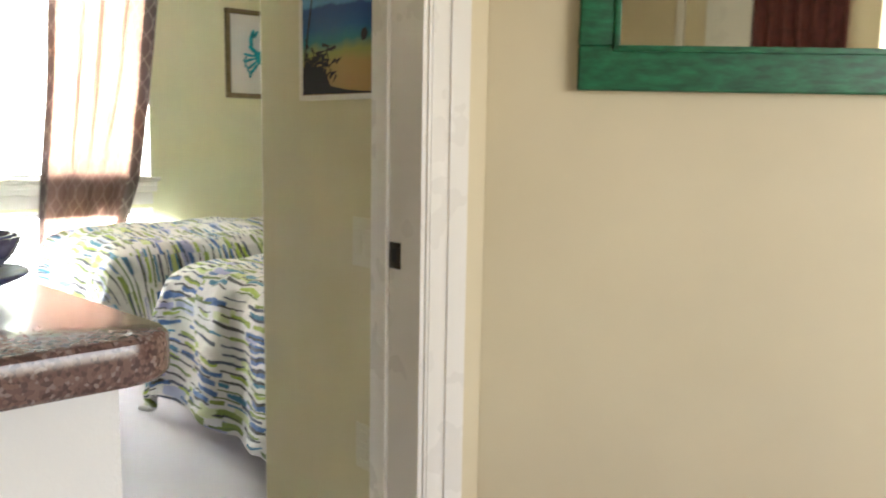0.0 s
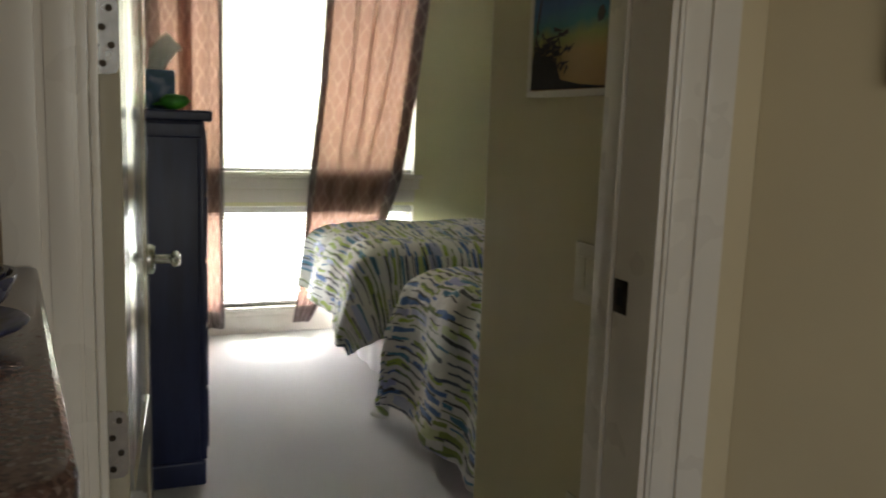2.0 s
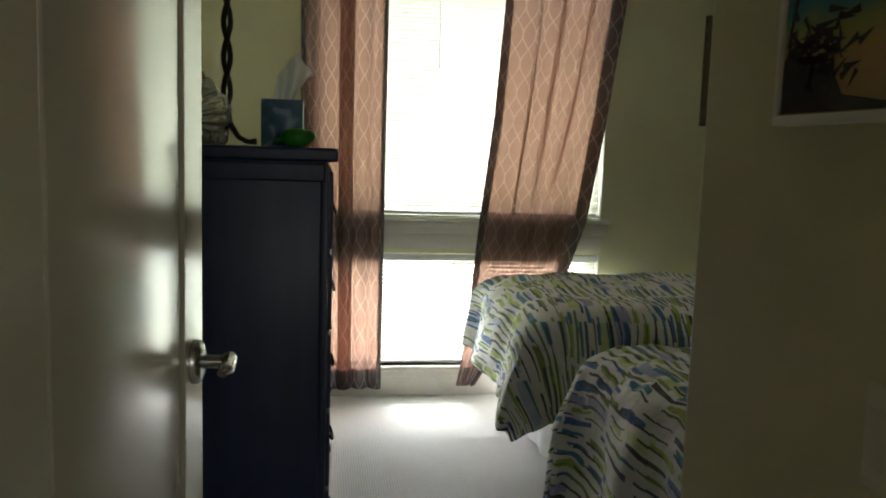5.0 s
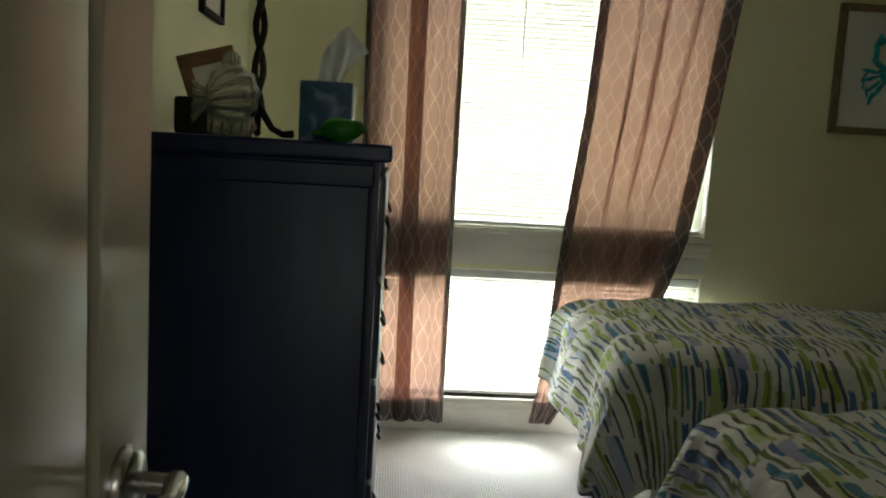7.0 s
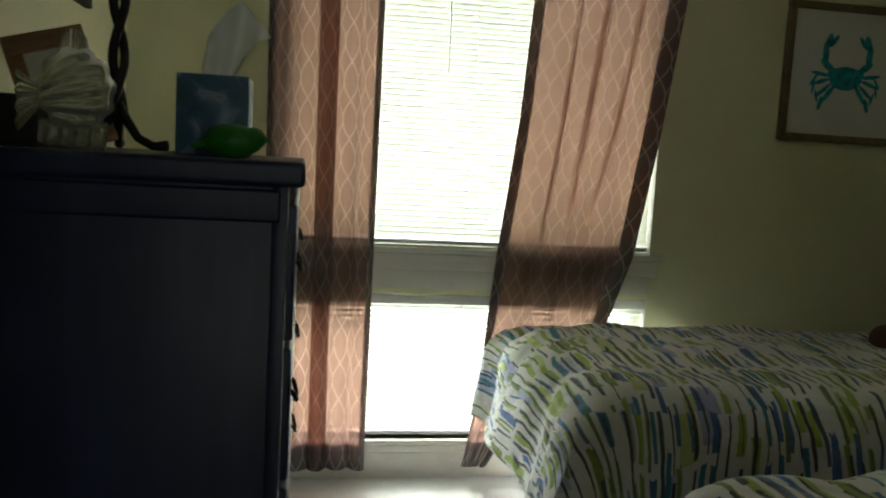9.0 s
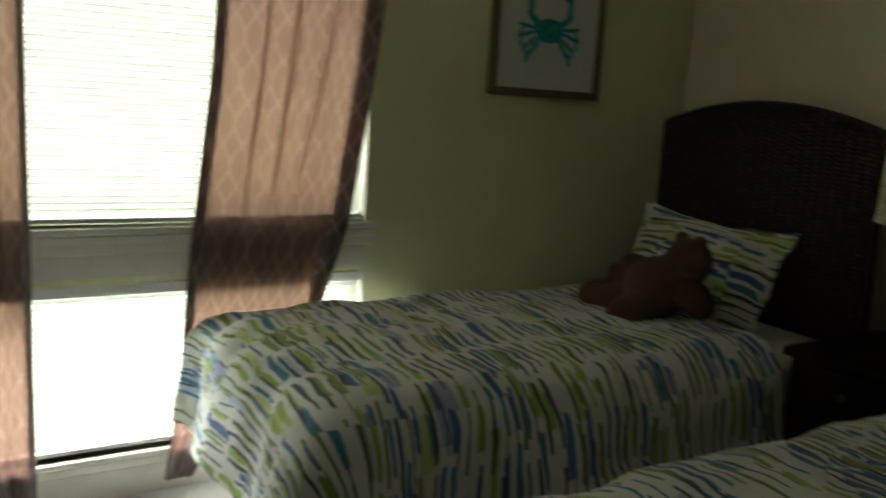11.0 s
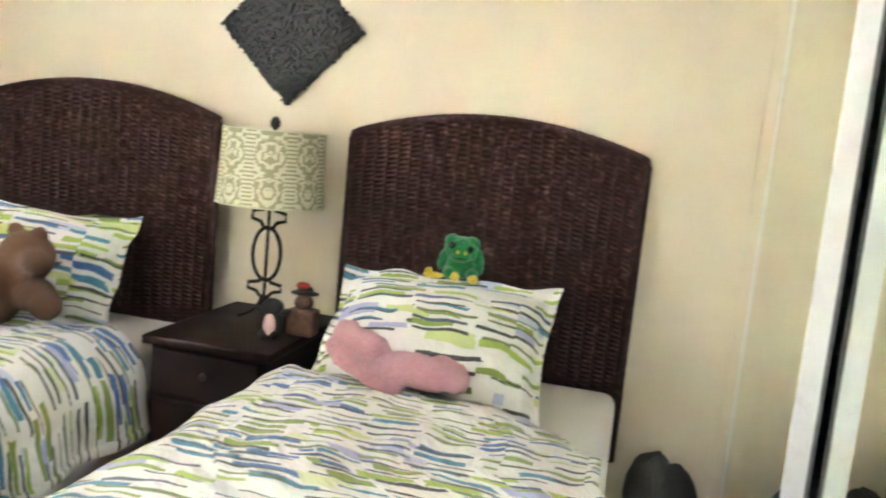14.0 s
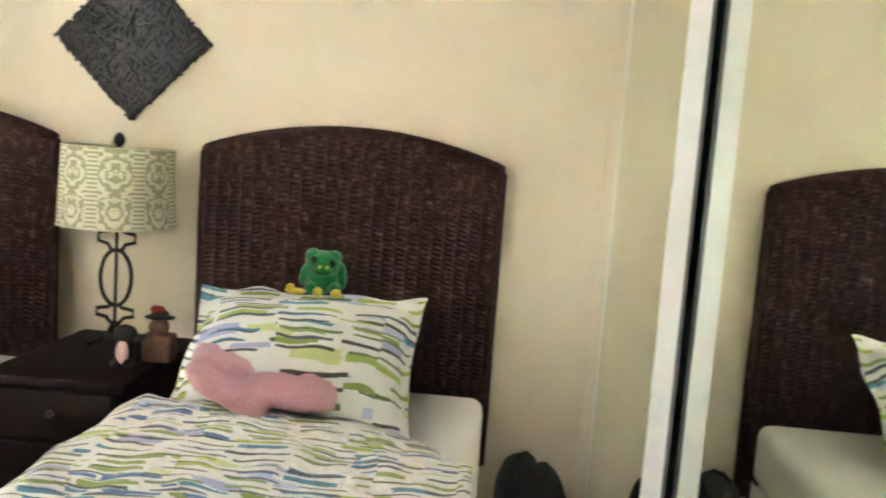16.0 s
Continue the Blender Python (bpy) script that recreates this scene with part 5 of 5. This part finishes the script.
rm.mode, rm.voxel_size, rm.use_smooth_shade = "VOXEL", 0.006, True
sm = pk.modifiers.new("soften", "SMOOTH")
sm.factor, sm.iterations = 0.5, 3

# ---- nightstand, lamp and figurines ----
ns = thing("nightstand", 2.76, 2.15, 0, "dark espresso wood nightstand with two drawers", "nightstand")
NZ = 0.655
child("top", block(2.50, 3.10, 1.915, 2.340, NZ - 0.028, NZ, 0.007, 3), M_WOODDK, ns)
child("carcass", block(2.53, 3.09, 1.935, 2.322, 0.10, NZ - 0.028, 0.004), M_WOODDK, ns)
for z0, z1 in ((0.475, 0.615), (0.14, 0.455)):
    d = child("drawer", block(2.514, 2.535, 1.955, 2.305, z0, z1, 0.006, 3), M_WOODDK, ns)
    g = lathe([(0, 0), (0.006, 0), (0.005, 0.01), (0.012, 0.016), (0.013, 0.022), (0, 0.027)], 16)
    bmesh.ops.transform(g, matrix=Matrix.Translation(Vector((2.514, 2.125, (z0 + z1) / 2 + 0.01)) - ns.location) @ Matrix.Rotation(radians(-90), 4, "Y"), verts=g.verts)
    kb = part("knob", g, M_STRIKE, None, "small dark metal knob")
    kb.parent = d
for x in (2.555, 3.06):
    for y in (1.96, 2.298):
        child("leg", block(x - 0.022, x + 0.022, y - 0.022, y + 0.022, 0, 0.10, 0.003), M_WOODDK, ns)

tl = thing("table_lamp", 2.93, 2.150, NZ, "table lamp with scrolled iron base and patterned drum shade", "table lamp")
M_SHADE = mat("damask_shade", (0.6, 0.6, 0.42), 0.85)
n = N(M_SHADE)
# pale damask medallions mirrored in columns over khaki linen, with beaded stripes between
uv = n.xyz(n.coord("UV"))
cu = n.math("FRACT", n.math("MULTIPLY", uv[0], 8.0))
au = n.math("ABSOLUTE", n.math("MULTIPLY_ADD", cu, 2.0, -1.0))
av = n.math("ABSOLUTE", n.math("MULTIPLY_ADD", n.math("FRACT", n.math("MULTIPLY", uv[1], 2.2)), 2.0, -1.0))
ring = n.math("SQRT", n.math("ADD", n.math("MULTIPLY", n.math("MULTIPLY", au, au), 1.9), n.math("MULTIPLY", av, av)))
wav = n.math("MULTIPLY_ADD", n.noise(3.0, 1.5, 0.5, n.vec(au, n.math("MULTIPLY_ADD", uv[1], 1.6, av), 2.0)), 13.0, 0.0)
line = n.math("SINE", n.math("ADD", n.math("MULTIPLY", ring, 12.0), wav))
bead = n.math("MULTIPLY", n.math("GREATER_THAN", au, 0.74), n.math("SINE", n.math("MULTIPLY", uv[1], 120.0)))
both = n.math("ADD", n.math("MULTIPLY", line, n.math("LESS_THAN", au, 0.74)), bead)
d = n.ramp(n.math("MULTIPLY_ADD", both, 0.5, 0.5), [(0.40, (0, 0, 0)), (0.52, (1, 1, 1))])
n.colour(n.mix(d, (0.36, 0.35, 0.19), (0.80, 0.78, 0.60)))
n.bump(n.noise(300, 2), 0.2, 0.002)
tr = n.node("BsdfTranslucent", Color=(0.5, 0.5, 0.34, 1))
mx = n.node("MixShader", Fac=0.25)
n.t.links.new(n.b.outputs[0], mx.inputs[1])
n.t.links.new(tr.outputs[0], mx.inputs[2])
n.t.links.new(mx.outputs[0], n.t.nodes["Material Output"].inputs[0])
part("shade", sheet(64, 10, lambda a, b: ((0.182 - 0.010 * b) * math.cos(a * 6.2832), (0.182 - 0.010 * b) * math.sin(a * 6.2832), 0.395 + 0.252 * b), lambda a, b: (a, b)), M_SHADE, tl, "pale green damask drum shade", 3.2)
for rr, z in ((0.182, 0.395), (0.172, 0.647)):
    rg = bmesh.new()
    tube([(rr * math.cos(q), rr * math.sin(q), z) for q in [2 * math.pi * i / 48 for i in range(48)]], 0.0025, 6, rg, True)
    part("shade_rim", rg, M_SHADE, tl, "", 3.2)
sp = bmesh.new()
for k in range(3):
    a = radians(120 * k)
    tube([(0, 0, 0.640), (0.172 * math.cos(a), 0.172 * math.sin(a), 0.645)], 0.002, 6, sp)
part("spider", sp, M_IRON, tl)
part("finial", lathe([(0, 0.695), (0.010, 0.690), (0.018, 0.675), (0.016, 0.660), (0.008, 0.652), (0.006, 0.64), (0.010, 0.636), (0, 0.634)], 20), M_IRON, tl, "dark ball finial", 1.0)
part("stem", rod((0, 0, 0.02), (0, 0, 0.64), 0.0055, 10), M_IRON, tl)
g = bmesh.new()
tube([(0, 0.052 * math.cos(q), 0.222 + 0.092 * math.sin(q)) for q in [2 * math.pi * i / 36 for i in range(36)]], 0.0068, 7, g, True)
part("oval_scroll", g, M_IRON, tl, "", 3.2)
for zc, nm in ((0.352, "upper_scroll"), (0.105, "lower_scroll")):
    g = bmesh.new()
    hh = 0.042 if zc > 0.2 else 0.034
    for sg in (1, -1):
        pts = [(0.012, hh), (0.022, hh * 0.55), (0.062, hh * 0.35), (0.062, -hh * 0.25), (0.030, -hh * 0.45), (0.014, -hh)]
        tube([(0, sg * p, zc + z) for p, z in pts], 0.0066, 7, g)
    part(nm, g, M_IRON, tl, "angular iron scroll")
for k in range(4):
    a = radians(45 + 90 * k)
    g = tube([(p * math.cos(a), p * math.sin(a), z) for p, z in ((0.006, 0.075), (0.018, 0.045), (0.045, 0.020), (0.075, 0.010), (0.09, 0.008))], 0.006, 7)
    part("foot", g, M_IRON, tl, "", 3.2)

f1 = [
    (blob([((0, 0, 0.045), (0.028, 0.032, 0.045)), ((-0.004, 0, 0.098), (0.028, 0.036, 0.028)), ((-0.01, 0.046, 0.088), (0.010, 0.022, 0.010), (25, 0, 0)), ((-0.01, -0.046, 0.088), (0.010, 0.022, 0.010), (-25, 0, 0)), ((-0.018, 0.02, 0.012), (0.028, 0.015, 0.014)), ((-0.018, -0.02, 0.012), (0.028, 0.015, 0.014))], None, 18, 0.06), M_FIGBLACK),
    (blob([((-0.022, 0, 0.045), (0.014, 0.020, 0.036))], None, 14), M_FIGPINK),
]
toy("animal_figurine", f1, 2.70, 2.005, NZ, "small black figurine with a pale belly on the nightstand", "figurine")
f2 = [
    (join(block(-0.034, 0.034, -0.046, 0.046, 0.0, 0.088, 0.014, 3), blob([((-0.005, 0, 0.108), (0.026, 0.032, 0.026))], None, 18, 0.06)), M_FIGBROWN),
    (blob([((0, 0, 0.138), (0.034, 0.048, 0.008)), ((0, 0, 0.148), (0.02, 0.028, 0.016))], None, 18), M_FIGBLACK),
    (blob([((-0.010, 0.004, 0.164), (0.014, 0.024, 0.012))], None, 12, 0.1), M_RED),
]
toy("hatted_figurine", f2, 2.78, 1.935, NZ, "small brown figurine with a red-trimmed hat on the nightstand", "figurine")

# ---- wall decoration and crab picture ----
random.seed(11)
dm = thing("twig_wall_art", R, 2.203, 1.665, "black woven twig panel hung as a diamond", "wall art")
tw = bmesh.new()
S = 0.192
c45 = math.cos(math.pi / 4)


def stick(u0, v0, u1, v1, x, r):
    a = ((u0 - v0) * c45, (u0 + v0) * c45)
    b = ((u1 - v1) * c45, (u1 + v1) * c45)
    p, q = Vector((x, a[0], a[1])), Vector((x + random.uniform(-0.006, 0.006), b[0], b[1]))
    d = (q - p).normalized()
    s, w = d.cross(Vector((1, 0, 0))).normalized() * r, Vector((r, 0, 0))
    vs = [tw.verts.new(e + o) for e in (p, q) for o in (s + w, s - w, -s - w, -s + w)]
    for k in range(4):
        tw.faces.new((vs[k], vs[(k + 1) % 4], vs[4 + (k + 1) % 4], vs[4 + k]))
    tw.faces.new(vs[3::-1])
    tw.faces.new(vs[4:])


for k in range(1500):
    cu, cv = random.uniform(-S, S), random.uniform(-S, S)
    a = random.choice((0, math.pi / 2)) + random.gauss(0, 0.5)
    L = random.uniform(0.015, 0.045)
    lim = S + random.uniform(-0.004, 0.006)
    cl = lambda v: max(-lim, min(lim, v))
    u0, v0, u1, v1 = cl(cu - L * math.cos(a)), cl(cv - L * math.sin(a)), cl(cu + L * math.cos(a)), cl(cv + L * math.sin(a))
    if math.hypot(u1 - u0, v1 - v0) < 0.006:
        continue
    stick(u0, v0, u1, v1, -random.uniform(0.004, 0.026), random.uniform(0.0022, 0.0042))
tagged(part("twig_weave", tw, M_TWIG, dm, "interlaced black twigs", None), "", "", "", "stuff")
bk = block(-0.006, -0.001, -S + 0.004, S - 0.004, -S + 0.004, S - 0.004)
bmesh.ops.rotate(bk, cent=(0, 0, 0), matrix=Matrix.Rotation(radians(45), 3, "X"), verts=bk.verts)
part("backing", bk, M_BLACK, dm)

cp = thing("crab_picture", 2.335, W, 1.65, "teal crab print with a white mat in a gilt frame", "picture")
cx0, cx1, cz0, cz1, cf = 2.062, 2.608, 1.388, 1.935, 0.030
for nm, a in (("frame_rail", (cx0, cx1, cz0, cz0 + cf)), ("frame_rail", (cx0, cx1, cz1 - cf, cz1)), ("frame_stile", (cx0, cx0 + cf, cz0 + cf, cz1 - cf)), ("frame_stile", (cx1 - cf, cx1, cz0 + cf, cz1 - cf))):
    child(nm, block(a[0], a[1], W - 0.026, W - 0.0005, a[2], a[3], 0.005, 3), M_GOLD, cp)
child("mat_board", block(cx0 + cf - 0.003, cx1 - cf + 0.003, W - 0.014, W - 0.008, cz0 + cf - 0.003, cz1 - cf + 0.003), M_MAT, cp, "white picture mat")
yb = W - 0.0146
CX, CZ2 = 2.335, 1.645
CS = 0.82


def ovals(name, items, parent):
    """Flat brush marks of one limb: (x, z, half length, half width, turn)."""
    o = bmesh.new()
    for k, (cx, cz, rx, rz, rot) in enumerate(items):
        cx, cz, rx, rz = CX + CS * (cx - CX), CZ2 + CS * (cz - CZ2), CS * rx, CS * rz
        c, s = math.cos(radians(rot)), math.sin(radians(rot))
        join(o, outline([(cx + rx * math.cos(q) * c - rz * math.sin(q) * s, cz + rx * math.cos(q) * s + rz * math.sin(q) * c) for q in [2 * math.pi * i / 20 for i in range(20)]], yb - 0.0004 * (k + 1), yb, "y"))
    child(name, o, M_TEAL, parent, "teal watercolour mark")


ovals("crab_shell", [(CX, CZ2, 0.088, 0.058, 0), (CX, CZ2 + 0.02, 0.10, 0.035, 0)], cp)
for sg in (1, -1):
    ovals("crab_claw", [(CX + sg * dx, CZ2 + dz, L, wd, sg * rot) for rot, L, wd, dx, dz in ((35, 0.05, 0.017, 0.10, 0.055), (85, 0.055, 0.017, 0.118, 0.115), (105, 0.038, 0.017, 0.105, 0.175), (125, 0.036, 0.011, 0.078, 0.175))], cp)
    for rot, dx, dz in ((8, 0.135, 0.015), (-18, 0.135, -0.022), (-40, 0.115, -0.062)):
        ovals("crab_leg", [(CX + sg * dx, CZ2 + dz, 0.055, 0.010, sg * rot), (CX + sg * (dx + 0.035), CZ2 + dz - 0.03, 0.032, 0.007, sg * (rot - 65))], cp)
    ovals("crab_leg", [(CX + sg * 0.085, CZ2 - 0.075, 0.052, 0.013, sg * -55), (CX + sg * 0.125, CZ2 - 0.125, 0.035, 0.012, sg * -75)], cp)

# ---- backpack by the headboard ----
bg = thing("backpack", 2.86, 0.745, 0, "black nylon backpack slumped on the floor by the bed", "backpack")
bg.scale = (0.92, 0.85, 1.0)
o = blob([((0, 0.0, 0.19), (0.15, 0.135, 0.20)), ((0.02, 0.045, 0.30), (0.115, 0.095, 0.13)), ((0.01, -0.035, 0.25), (0.12, 0.10, 0.155)), ((-0.03, -0.07, 0.13), (0.13, 0.095, 0.14))], None, 26, 0.10, 8)
for v in o.verts:
    v.co.z = max(v.co.z, 0.004)
part("body", o, M_BAG, bg, "", 3.2)
part("front_pocket", blob([((-0.10, -0.02, 0.15), (0.06, 0.09, 0.11), (0, -12, 0))], None, 22, 0.08), M_BAG, bg, "", 3.2)
part("strap", tube([(-0.06, 0.06, 0.40), (-0.11, 0.05, 0.33), (-0.15, 0.02, 0.22), (-0.15, -0.02, 0.10), (-0.12, -0.06, 0.03)], 0.013, 8), M_BAG, bg, "", 3.2)
part("handle", tube([(-0.02, 0.08, 0.41), (0.0, 0.06, 0.432), (0.03, 0.03, 0.432), (0.05, 0.0, 0.40)], 0.009, 8), M_BAG, bg, "", 3.2)
part("zip", tube([(-0.10 + 0.03 * math.sin(k * 0.35), -0.10 + 0.022 * k, 0.17 + 0.07 * math.sin(k * 0.31)) for k in range(10)], 0.004, 6), M_STRIKE, bg, "dark metal zip", 3.2)
